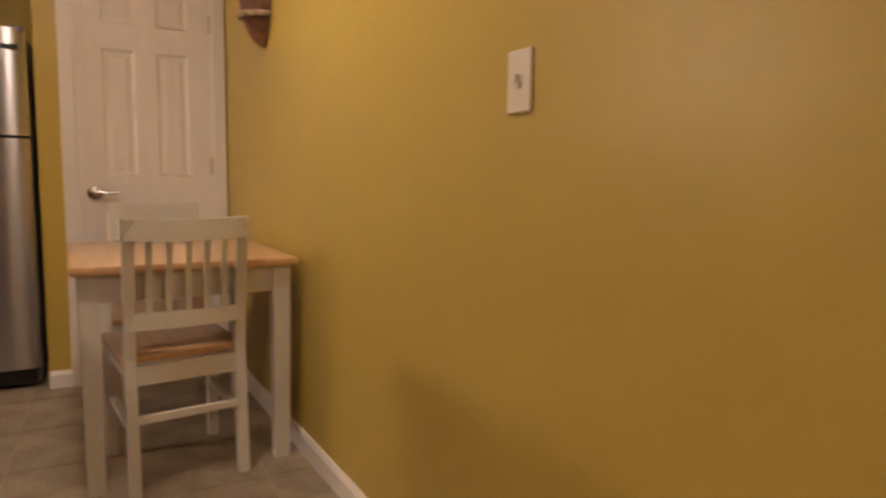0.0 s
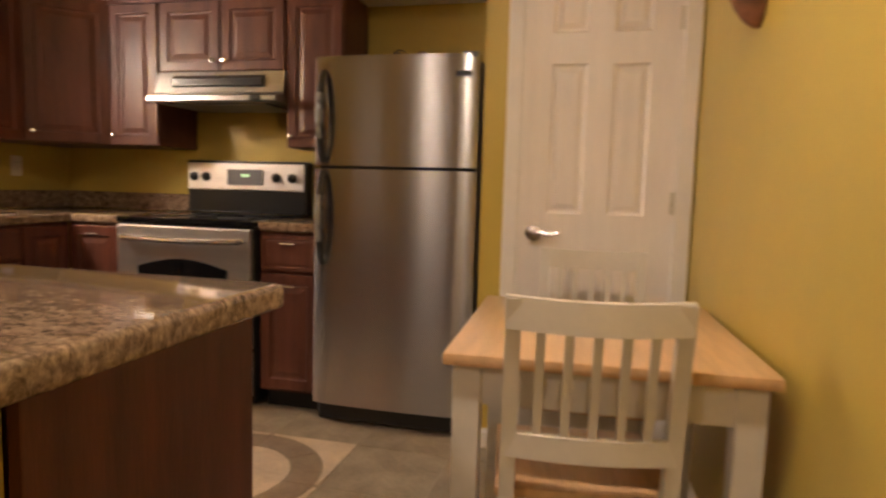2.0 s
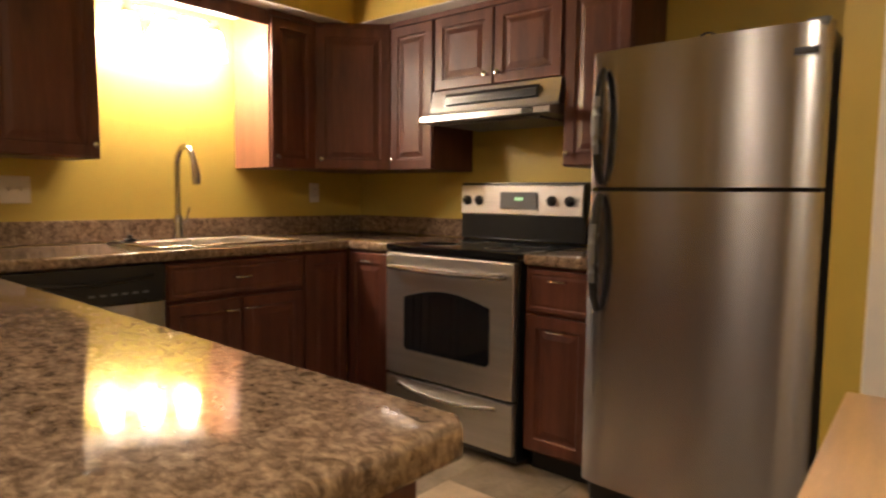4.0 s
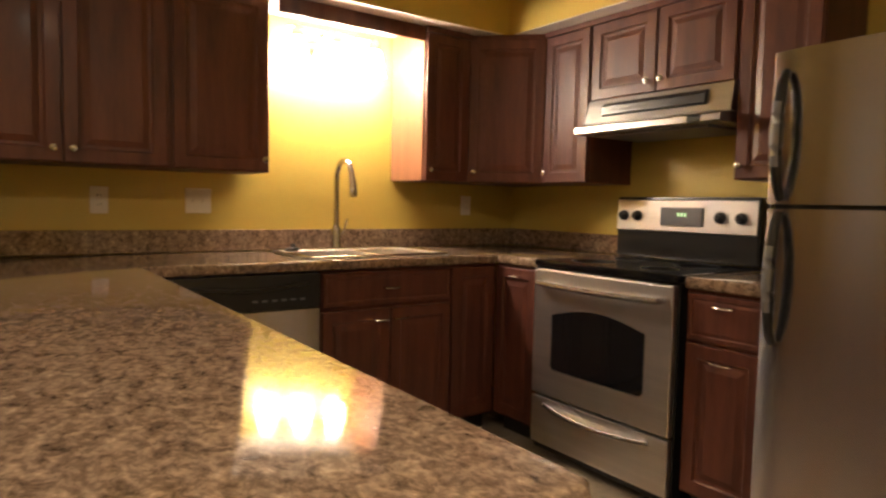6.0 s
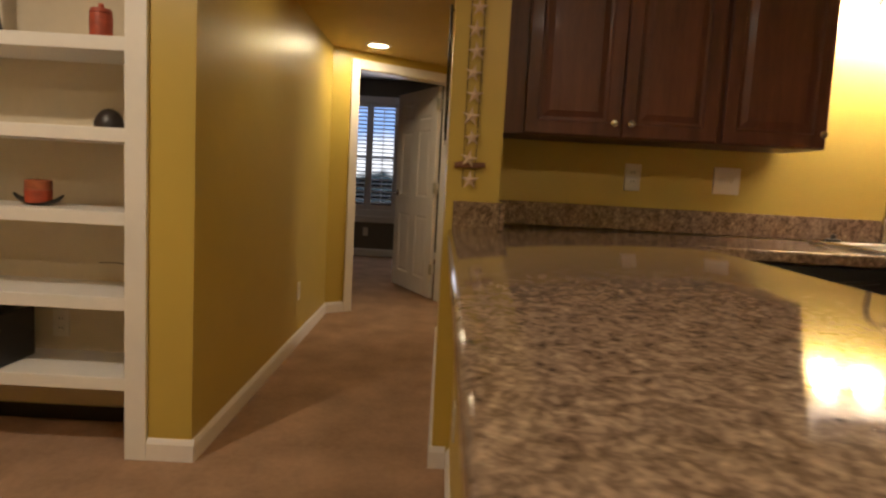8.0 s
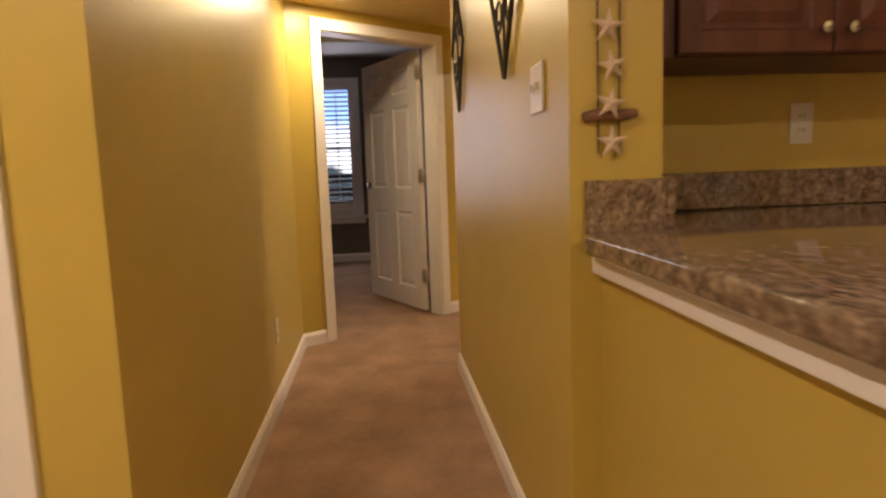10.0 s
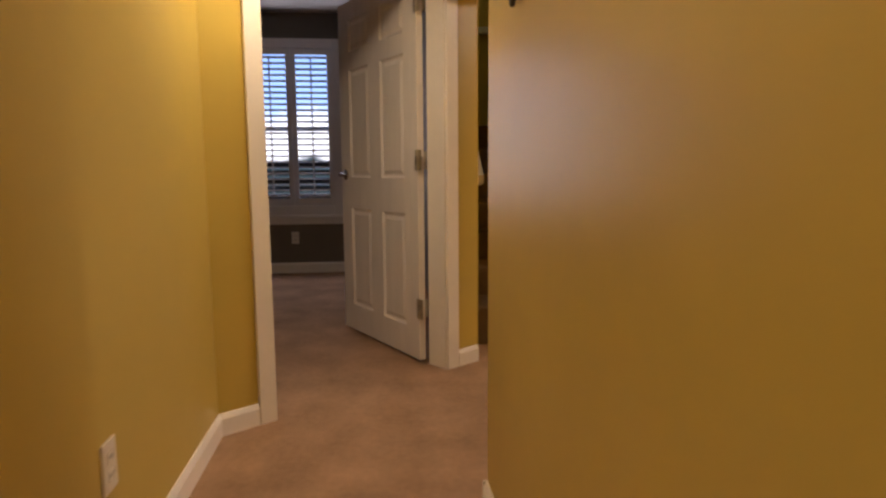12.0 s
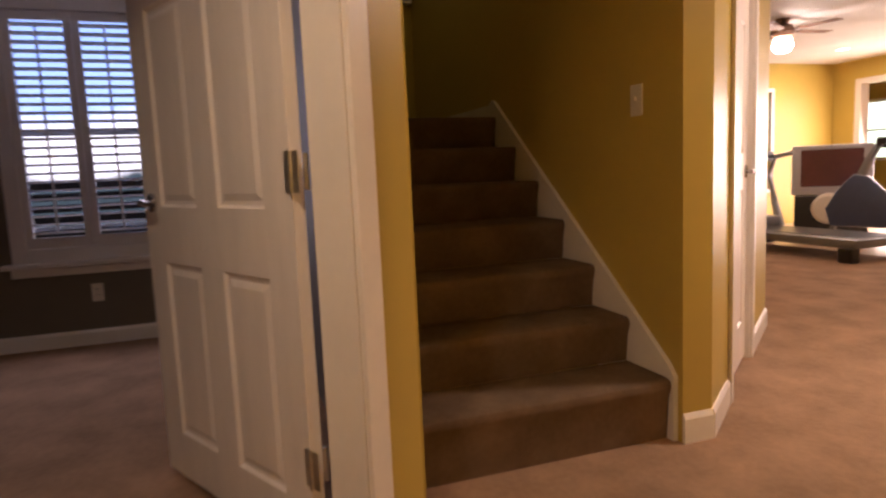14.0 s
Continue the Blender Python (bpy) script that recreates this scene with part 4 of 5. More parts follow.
part("knob", lathe_knob(0.045, UP0 + 0.055), M_CHROME, corner_door, "small nickel knob", True)
wall_cabinet("narrow dark cherry wall cabinet beside the range hood", pose(-2.016, FRONT_N, 0), 0.312, ((0.006, 0.306, 0.03),), d=0.328)
wall_cabinet("short dark cherry double-door wall cabinet above the range hood", pose(-1.702, FRONT_N, 0), 0.766, ((0.012, 0.378, 0.345), (0.388, 0.754, 0.42)), z0=1.705, d=0.328)
wall_cabinet("narrow dark cherry wall cabinet beside the refrigerator", pose(-0.934, FRONT_N, 0), 0.315, ((0.006, 0.309, 0.03),), d=0.328)

# range hood
hood = thing("range_hood", "stainless under-cabinet range hood with a black vent strip", "range hood", pose(-1.70, NORTH, 1.515))
def extrude_x(prof, x0, x1):
    """A profile in the yz plane, drawn out along x."""
    bm = bmesh.new()
    a = [bm.verts.new((x0, y, z)) for y, z in prof]
    b = [bm.verts.new((x1, y, z)) for y, z in prof]
    for i in range(len(prof)):
        j = (i + 1) % len(prof)
        bm.faces.new((a[i], a[j], b[j], b[i]))
    bm.faces.new(a), bm.faces.new(b)
    return bm


part("canopy", extrude_x([(-0.002, 0.070), (-0.372, 0.070), (-0.378, 0.080), (-0.352, 0.188), (-0.002, 0.188)], 0.002, 0.760), M_HOOD, hood)
part("visor", extrude_x([(-0.002, 0.028), (-0.440, 0.020), (-0.452, 0.026), (-0.450, 0.050), (-0.440, 0.056), (-0.372, 0.066), (-0.002, 0.067)], 0.002, 0.760), M_HOOD, hood, "projecting stainless visor")
vs = part("vent_strip", extrude_x([(-0.376, 0.104), (-0.388, 0.112), (-0.386, 0.148), (-0.368, 0.166), (-0.352, 0.166), (-0.352, 0.104)], 0.11, 0.65), M_BLACK, hood, "black plastic vent strip")
for k in range(9):
    part("slot", boxes((0.16 + k * 0.05, 0.195 + k * 0.05, -0.3895, -0.386, 0.126, 0.133)), M_KICK, vs)
part("switch_block", boxes((0.615, 0.675, -0.456, -0.436, 0.024, 0.052), bevel=0.003), M_BLACK, hood, "black switch block on the visor")
part("filter", boxes((0.08, 0.68, -0.40, -0.05, 0.008, 0.0205)), M_GREY, hood, "grey mesh filter")

# ---- stove ----
SX = -1.704
st = thing("stove", "stainless freestanding electric range with black glass cooktop", "stove", pose(SX, 4.07, 0))
SWD = 0.764
part("body", boxes((0.0, SWD, 0.0, 0.63, 0.03, 0.905)), M_BLACK, st, "black enamel sides")
part("cooktop", boxes((-0.002, SWD + 0.002, -0.03, 0.60, 0.906, 0.936), bevel=0.008), M_GLASSB, st, "black ceramic glass cooktop")
for cx, cy, r in ((0.20, 0.15, 0.10), (0.56, 0.15, 0.08), (0.20, 0.42, 0.08), (0.56, 0.42, 0.10)):
    bm = bmesh.new()
    lathe(bm, ((r, 0.9362), (r - 0.006, 0.9368), (r - 0.012, 0.9362)), 32, (cx, cy, 0))
    part("burner_ring", bm, M_GREY, st)
door = part("oven_door", boxes((0.006, SWD - 0.006, -0.035, -0.001, 0.305, 0.895), bevel=0.008), M_STEELH, st, "brushed stainless oven door")
bm = bmesh.new()
gx0, gx1, gz0, gz1 = 0.128, SWD - 0.128, 0.435, 0.690
pts = [(gx0 + 0.015, gz0), (gx1 - 0.015, gz0), (gx1, gz0 + 0.015)] + [(gx1 - (gx1 - gx0) * k / 12, gz1 + 0.045 * math.sin(math.pi * k / 12)) for k in range(13)] + [(gx0, gz0 + 0.015)]
lo = [bm.verts.new((x, -0.0365, z)) for x, z in pts]
hi = [bm.verts.new((x, -0.030, z)) for x, z in pts]
bm.faces.new(lo), bm.faces.new(hi)
for i in range(len(pts)):
    bm.faces.new((lo[i], lo[(i + 1) % len(pts)], hi[(i + 1) % len(pts)], hi[i]))
part("window", bm, M_GLASSB, door, "arched black glass window")
bm = bmesh.new()
tube(bm, [(0.05, -0.036, 0.835), (0.06, -0.066, 0.832)] + [(0.06 + (SWD - 0.12) * k / 8, -0.072, 0.832 - 0.006 * math.sin(math.pi * k / 8)) for k in range(1, 8)] + [(SWD - 0.06, -0.066, 0.832), (SWD - 0.05, -0.036, 0.835)], 0.013, 10)
part("handle", bm, M_CHROME, door, "stainless bar handle", True)
dr = part("drawer", boxes((0.006, SWD - 0.006, -0.032, -0.001, 0.065, 0.293), bevel=0.008), M_STEELH, st, "brushed stainless storage drawer")
bm = bmesh.new()
tube(bm, [(0.09 + (SWD - 0.18) * k / 10, -0.034 - 0.022 * math.sin(math.pi * k / 10) ** 0.5, 0.258 - 0.022 * math.sin(math.pi * k / 10)) for k in range(11)], 0.010, 8)
part("handle", bm, M_CHROME, dr, "arched stainless handle", True)
bg = part("backguard", boxes((0.0, SWD, 0.555, 0.64, 0.94, 1.245), bevel=0.012), M_BLACK, st, "black backguard frame")
bm = bmesh.new()
v = [bm.verts.new(q) for q in ((0.012, 0.552, 1.075), (SWD - 0.012, 0.552, 1.075), (SWD - 0.012, 0.552, 1.230), (0.012, 0.552, 1.230), (0.012, 0.540, 1.080), (SWD - 0.012, 0.540, 1.080), (SWD - 0.012, 0.545, 1.226), (0.012, 0.545, 1.226))]
for q in ((4, 5, 6, 7), (0, 1, 5, 4), (1, 2, 6, 5), (2, 3, 7, 6), (3, 0, 4, 7), (0, 3, 2, 1)):
    bm.faces.new([v[i] for i in q])
cp = part("control_panel", bm, M_STEELH, bg, "stainless control panel")
for kx in (0.055, 0.135, 0.585, 0.685):
    bm = lathe(bmesh.new(), ((0.0, 0.0), (0.027, 0.0), (0.025, 0.012), (0.016, 0.016), (0.014, 0.030), (0.0, 0.031)), 18)
    bmesh.ops.transform(bm, matrix=pose(kx, 0.541, 1.150, 90), verts=bm.verts)
    part("knob", bm, M_BLACK, bg, "black control knob", True)
part("display", boxes((0.275, 0.50, 0.534, 0.541, 1.105, 1.195), bevel=0.004), M_GREY, bg, "dull grey clock display")
M_LED = glow("lit_green_clock_digits", (0.25, 0.85, 0.30), 1.2)
for k in range(3):
    part("digit", boxes((0.37 + k * 0.018, 0.38 + k * 0.018, 0.532, 0.534, 1.152, 1.168)), M_LED, bg, "glowing green digit")
for k in range(6):
    part("key", boxes((0.295 + k * 0.03, 0.313 + k * 0.03, 0.532, 0.534, 1.118, 1.126)), M_GREY, bg, "pale printed key")

# ---- refrigerator ----
FX = -0.592
fr = thing("refrigerator", "stainless top-freezer refrigerator with black bar handles", "refrigerator", pose(FX, 3.965, 0))
FW = 0.748
part("body", boxes((0.004, FW - 0.004, 0.075, 0.70, 0.03, 1.672), bevel=0.006), M_GREY, fr, "dark grey textured sides")
part("gasket", boxes((0.012, FW - 0.012, 0.055, 0.076, 0.09, 1.665)), M_BLACK, fr)


def fridge_door(name, z0, z1):
    """A gently bowed door with rounded upright edges."""
    bm = bmesh.new()
    n = 14
    prof = []
    for k in range(n + 1):
        u = k / n
        prof.append((FW * u, 0.004 + 0.014 * (2 * u - 1) ** 2 + (0.012 if k in (0, n) else 0.0)))
    outline = [(0.0, 0.058)] + prof + [(FW, 0.058)]
    prism(bm, outline, z0, z1)
    return part(name, bm, M_STEEL, fr, "brushed stainless door", True)


fd = fridge_door("freezer_door", 1.208, 1.688)
ld = fridge_door("lower_door", 0.105, 1.194)


def fridge_handle(parent, z0, z1):
    bm = bmesh.new()
    pts, rad = [], []
    for k in range(13):
        u = k / 12
        pts.append((0.052, 0.006 - 0.045 * math.sin(math.pi * u) ** 0.6, z0 + (z1 - z0) * u))
        rad.append(0.013 + 0.007 * math.sin(math.pi * u))
    tube(bm, pts, rad, 10)
    h = part("handle", bm, M_BLACK, parent, "bowed black bar handle", True)
    bm = tube(bmesh.new(), [(0.052, p[1] - 0.010, p[2]) for p in pts[3:10]], [r * 0.75 for r in rad[3:10]], 10)
    part("handle_face", bm, M_GREY, h, "dark grey handle inlay", True)


fridge_handle(fd, 1.225, 1.62)
fridge_handle(ld, 0.765, 1.18)
part("badge", boxes((FW - 0.095, FW - 0.03, 0.004, 0.016, 1.595, 1.615)), M_BLACK, fd, "small black badge")
part("kick_grille", boxes((0.02, FW - 0.02, 0.06, 0.10, 0.02, 0.095)), M_BLACK, fr, "black kick grille")
part("hinge_cover", boxes((FW - 0.07, FW - 0.01, 0.02, 0.12, 1.674, 1.70), bevel=0.006), M_GREY, fr)
# wire ornament on the refrigerator
orn = thing("wire_ornament", "curled dark wire ornament lying on the refrigerator", "ornament", pose(-0.22, 4.22, 1.673))
for k, (cx, r) in enumerate(((-0.16, 0.035), (-0.06, 0.045), (0.05, 0.04), (0.15, 0.03))):
    pts = [(cx + r * (1 - a / 900) * math.cos(radians(a)), 0.02 * math.sin(radians(a * 0.5)), r + 0.004 + r * (1 - a / 900) * math.sin(radians(a))) for a in range(0, 541, 30)]
    part("curl", tube(bmesh.new(), pts, 0.004, 6), M_IRON, orn)
part("bar", tube(bmesh.new(), [(-0.22, 0, 0.005), (0.20, 0, 0.005)], 0.004, 6), M_IRON, orn)

# ---- sink light ----
lf = thing("sink_light", "three-shade nickel wall light glowing above the sink", "wall light", pose(WEST, 3.405, 2.01))
part("back_plate", lathe(bmesh.new(), ((0.0, 0.0), (0.058, 0.0), (0.058, 0.008), (0.045, 0.018), (0.0, 0.022)), 24), M_CHROME, lf, "round nickel back plate", True).matrix_basis = pose(0.001, -0.08, -0.06, 0, 90)
part("bar", tube(bmesh.new(), [(0.075, -0.25, 0.035), (0.075, 0.25, 0.035)], 0.008, 10), M_CHROME, lf)
part("arm", tube(bmesh.new(), [(0.015, -0.08, -0.06), (0.05, -0.07, -0.03), (0.075, -0.06, 0.035)], 0.008, 8), M_CHROME, lf)
for yy in (-0.215, 0.0, 0.215):
    part("socket", lathe(bmesh.new(), ((0.0, 0.035), (0.012, 0.035), (0.026, 0.012), (0.028, -0.022), (0.0, -0.023)), 14, (0.11, yy, 0.0)), M_CHROME, lf, "nickel lamp socket", True)
    part("shade", lathe(bmesh.new(), ((0.0, -0.024), (0.030, -0.024), (0.040, -0.05), (0.046, -0.10), (0.054, -0.145), (0.060, -0.160), (0.0, -0.161)), 18, (0.11, yy, 0.0)), M_BULB, lf, "glowing frosted glass shade", True)

# ---- outlets and switches ----


def plate(name, label, m, gangs=1, kind_="switch"):
    w = 0.07 + 0.046 * (gangs - 1)
    p = thing(name, label, "wall plate", m)
    part("plate", boxes((-w / 2, w / 2, -0.007, -0.0005, -0.058, 0.058), bevel=0.003), M_PLATE, p)
    for g in range(gangs):
        cx = -0.023 * (gangs - 1) + 0.046 * g
        if kind_ == "switch":
            part("toggle", boxes((cx - 0.005, cx + 0.005, -0.018, -0.006, -0.004, 0.012), bevel=0.002), M_PLATE, p)
            part("toggle_slot", boxes((cx - 0.008, cx + 0.008, -0.0085, -0.006, -0.014, 0.014)), M_PLATE, p)
        else:
            for dz in (-0.02, 0.02):
                part("socket", boxes((cx - 0.016, cx + 0.016, -0.009, -0.006, dz - 0.014, dz + 0.014), bevel=0.003), M_PLATE, p)
                part("slots", boxes((cx - 0.008, cx - 0.005, -0.0095, -0.0085, dz - 0.004, dz + 0.006), (cx + 0.005, cx + 0.008, -0.0095, -0.0085, dz - 0.004, dz + 0.006)), M_BLACK, p, "dark slots")
    return p


plate("light_switch", "ivory single light switch on the yellow wall", pose(east(1.458), 1.458, 1.224, 0, 0, EAST_TURN))
plate("light_switch", "ivory double switch plate above the worktop", pose(WEST, 2.745, 1.175, 0, 0, 90), 2)
plate("outlet", "ivory outlet above the worktop", pose(WEST, 2.33, 1.17, 0, 0, 90), 1, "outlet")
plate("outlet", "ivory outlet near the corner of the worktop", pose(WEST, 4.335, 1.18, 0, 0, 90), 1, "outlet")
plate("light_switch", "ivory double switch plate on the hall wall", pose(-2.437, HALL_N, 1.260), 2)
plate("outlet", "ivory outlet low on the hall wall", pose(-3.865, HALL_S, 0.35, 0, 0, 180), 1, "outlet")
plate("light_switch", "ivory switch on the stairwell wall", pose(-6.12, STAIR_N, 1.255), 1)
plate("outlet", "ivory outlet under the bedroom window", pose(BED_W, 0.45, 0.34, 0, 0, 90), 1, "outlet")
plate("outlet", "ivory outlet low on the peninsula wall", pose(-1.75, 1.578, 0.36), 1, "outlet")

plate("outlet", "cream outlet on the back of the bookcase above the lowest shelf", pose(HALL_E - 0.345, -0.09, 0.42, 0, 0, 90), 1, "outlet")

# ---- table and chairs ----
tb = thing("dining_table", "small table with butcher-block top and white legs", "table", pose(0.685, 3.095, 0, 0, 0, 2.6))
TW, TD = 0.72, 0.82
part("tabletop", boxes((-TW / 2, TW / 2, -TD / 2, TD / 2, 0.722, 0.752), bevel=0.010), M_WOOD, tb, "honey butcher-block top", True)
for ap in ((-TW / 2 + 0.08, TW / 2 - 0.08, -TD / 2 + 0.035, -TD / 2 + 0.055), (-TW / 2 + 0.08, TW / 2 - 0.08, TD / 2 - 0.055, TD / 2 - 0.035),
           (-TW / 2 + 0.035, -TW / 2 + 0.055, -TD / 2 + 0.08, TD / 2 - 0.08), (TW / 2 - 0.055, TW / 2 - 0.035, -TD / 2 + 0.08, TD / 2 - 0.08)):
    part("apron", boxes((*ap, 0.63, 0.722)), M_CHAIR, tb)
for sx in (-1, 1):
    for sy in (-1, 1):
        cx, cy = sx * (TW / 2 - 0.055), sy * (TD / 2 - 0.055)
        bm = bmesh.new()
        lo = [bm.verts.new((cx + a * 0.026, cy + b * 0.026, 0)) for a, b in ((-1, -1), (1, -1), (1, 1), (-1, 1))]
        hi = [bm.verts.new((cx + a * 0.032, cy + b * 0.032, 0.722)) for a, b in ((-1, -1), (1, -1), (1, 1), (-1, 1))]
        for i in range(4):
            bm.faces.new((lo[i], lo[(i + 1) % 4], hi[(i + 1) % 4], hi[i]))
        bm.faces.new(lo), bm.faces.new(hi)
        part("leg", bm, M_CHAIR, tb)


def bar(bm, a, b, w, d):
    """A square-edged bar from a to b, w along x, d along y."""
    a, b = Vector(a), Vector(b)
    lo = [bm.verts.new(a + Vector((sx * w / 2, sy * d / 2, 0))) for sx, sy in ((-1, -1), (1, -1), (1, 1), (-1, 1))]
    hi = [bm.verts.new(b + Vector((sx * w / 2, sy * d / 2, 0))) for sx, sy in ((-1, -1), (1, -1), (1, 1), (-1, 1))]
    for i in range(4):
        bm.faces.new((lo[i], lo[(i + 1) % 4], hi[(i + 1) % 4], hi[i]))
    bm.faces.new(lo), bm.faces.new(hi)
    return bm


def dining_chair(m, label):
    """Its back at y=0 leaning to -y, the seat towards +y."""
    c = thing("dining_chair", label, "chair", m, "chairs at the small table")
    W = 0.385
    back = lambda z: -0.002 - 0.055 * max(0, (z - 0.45) / 0.46) ** 1.2 if z > 0.45 else -0.03 * (0.45 - z) / 0.45
    for sx in (-1, 1):
        bm = bmesh.new()
        zs = (0.0, 0.22, 0.45, 0.60, 0.75, 0.90)
        prev = None
        for z in zs:
            w, d = (0.034, 0.036) if z < 0.5 else (0.034, 0.028)
            ring = [bm.verts.new((sx * (W / 2 - 0.017) + a * w / 2, back(z) + b * d / 2, z)) for a, b in ((-1, -1), (1, -1), (1, 1), (-1, 1))]
            if prev:
                for i in range(4):
                    bm.faces.new((prev[i], prev[(i + 1) % 4], ring[(i + 1) % 4], ring[i]))
            else:
                bm.faces.new(ring)
            prev = ring
        bm.faces.new(prev)
        part("back_leg", bm, M_CHAIR, c)
        part("front_leg", bar(bmesh.new(), (sx * (W / 2 - 0.01), 0.37, 0), (sx * (W / 2 - 0.005), 0.37, 0.43), 0.036, 0.036), M_CHAIR, c)
        part("side_stretcher", boxes((sx * (W / 2 - 0.017) - 0.010, sx * (W / 2 - 0.017) + 0.010, 0.0, 0.355, 0.20, 0.225), bevel=0.003), M_CHAIR, c)
        part("side_rail", boxes((sx * (W / 2 - 0.02) - 0.010, sx * (W / 2 - 0.02) + 0.010, 0.01, 0.36, 0.37, 0.425)), M_CHAIR, c)
    # curved top rail and lower rail
    for z0, z1, name in ((0.835, 0.905, "top_rail"), (0.545, 0.600, "lower_rail")):
        bm = bmesh.new()
        n = 10
        prev = None
        for k in range(n + 1):
            u = k / n
            x = -W / 2 + W * u
            sag = -0.022 * math.sin(math.pi * u)
            ring = [bm.verts.new((x, back((z0 + z1) / 2) + sag + b * 0.011, z + (0.0 if name == "lower_rail" else -0.006 * math.sin(math.pi * u)))) for b, z in ((-1, z0), (1, z0), (1, z1), (-1, z1))]
            if prev:
                for i in range(4):
                    bm.faces.new((prev[i], prev[(i + 1) % 4], ring[(i + 1) % 4], ring[i]))
            else:
                bm.faces.new(ring)
            prev = ring
        bm.faces.new(prev)
        part(name, bm, M_CHAIR, c, "", True)
    for k in range(5):
        u = (k + 1) / 6
        x = -W / 2 + 0.017 + (W - 0.034) * u
        sag = -0.020 * math.sin(math.pi * u)
        part("slat", bar(bmesh.new(), (x, back(0.59) + sag, 0.59), (x, back(0.84) + sag, 0.84), 0.019, 0.011), M_CHAIR, c)
    bm = boxes((-W / 2 - 0.01, W / 2 + 0.01, 0.02, 0.42, 0.428, 0.452), bevel=0.008)
    part("seat", bm, M_WOOD, c, "honey wood seat", True)
    part("front_rail", boxes((-W / 2 + 0.03, W / 2 - 0.03, 0.36, 0.38, 0.37, 0.427)), M_CHAIR, c)
    part("back_rail", boxes((-W / 2 + 0.03, W / 2 - 0.03, -0.008, 0.012, 0.36, 0.425)), M_CHAIR, c)
    part("back_stretcher", boxes((-W / 2 + 0.03, W / 2 - 0.03, -0.024, -0.006, 0.235, 0.262), bevel=0.003), M_CHAIR, c)
    return c


dining_chair(pose(0.677, 2.684, 0, 0, 0, 8), "white slat-back dining chair with a wooden seat pushed under the table")
dining_chair(pose(0.66, 3.70, 0, 0, 0, 180), "white slat-back dining chair with wooden seat near the closet door")

# carved wall ornament
mk = thing("wall_carving", "oval carved brown wooden wall ornament with a pale woven band", "wall carving", pose(east(3.20), 3.20, 1.570, 0, 0, EAST_TURN))
bm = bmesh.new()
bmesh.ops.create_uvsphere(bm, u_segments=24, v_segments=18, radius=1.0)
for v in bm.verts:
    taper = 1.0 - 0.25 * max(0, -v.co.z)
    v.co = Vector((v.co.x * 0.10 * taper, max(-v.co.y, 0) * -0.105 - 0.002, v.co.z * 0.22 + 0.22))
part("body", bm, M_MASK, mk, "", True)
for z, r in ((0.12, 0.092), (0.20, 0.101), (0.28, 0.098)):
    pts = [(r * 1.02 * math.cos(radians(a)), -0.004 - 0.103 * math.sin(radians(a)) , z) for a in range(0, 181, 15)]
    part("band", tube(bmesh.new(), pts, 0.011, 6), M_MASKT, mk, "pale woven band")

# starfish garland on the stub wall
sg = thing("starfish_garland", "hanging garland of bleached starfish on dark cords with driftwood", "garland", pose(STUB_E, 1.592, 1.075, 0, 0, 90))
for sx in (-0.022, 0.022):
    part("cord", tube(bmesh.new(), [(sx, -0.006, 0.02), (sx * 1.1, -0.008, 0.5), (sx, -0.006, 0.92)], 0.0018, 5), M_CORD, sg)


def starfish(r, rot):
    bm = bmesh.new()
    top = bm.verts.new((0, -0.020, 0))
    bot = bm.verts.new((0, -0.004, 0))
    ring = []
    for k in range(10):
        a = radians(rot + 36 * k)
        rr = r if k % 2 == 0 else r * 0.36
        ring.append((bm.verts.new((rr * math.sin(a), -0.006 if k % 2 == 0 else -0.010, rr * math.cos(a))), ))
    for k in range(10):
        a, b = ring[k][0], ring[(k + 1) % 10][0]
        bm.faces.new((top, a, b)), bm.faces.new((bot, b, a))
    return bm


for k in range(12):
    ob = part("starfish", starfish(0.037 - 0.0015 * (k % 3), (0, 10, -8, 5)[k % 4]), M_STAR, sg)
    ob.matrix_basis = pose(0.004 * (-1) ** k, -0.008 if k != 1 else -0.022, 0.042 + 0.077 * k)
part("driftwood", tube(bmesh.new(), [(-0.055, -0.010, 0.094), (-0.02, -0.012, 0.100), (0.02, -0.012, 0.096), (0.058, -0.010, 0.101)], [0.010, 0.013, 0.012, 0.009], 8), M_DRIFT, sg, "dark driftwood stick", True)

# wrought iron diamonds on the hall wall
for cx in (-3.845, -2.785):
    g = thing("iron_diamond", "dark wrought iron diamond wall ornament with scrolls", "wall ornament", pose(cx, HALL_N, 1.335), "iron diamonds on the hall wall")
    hw_, hh_ = 0.19, 0.28
    part("frame", tube(bmesh.new(), [(0, -0.014, 0), (hw_, -0.014, hh_), (0, -0.014, 2 * hh_), (-hw_, -0.014, hh_), (0, -0.014, 0)], 0.007, 6), M_IRON, g)
    for sx in (-1, 1):
        for sz in (-1, 1):
            pts = [(sx * (0.075 + 0.055 * (1 - a / 800) * math.cos(radians(a))), -0.012, hh_ + sz * (0.085 + 0.06 * (1 - a / 800) * math.sin(radians(a)))) for a in range(-30, 500, 30)]
            part("scroll", tube(bmesh.new(), pts, 0.004, 6), M_IRON, g)
    part("bar", tube(bmesh.new(), [(0, -0.012, 0.01), (0, -0.012, 2 * hh_ - 0.01)], 0.004, 6), M_IRON, g)
    part("standoff", tube(bmesh.new(), [(0, 0, 2 * hh_ - 0.02), (0, -0.014, 2 * hh_ - 0.02)], 0.004, 6), M_IRON, g)

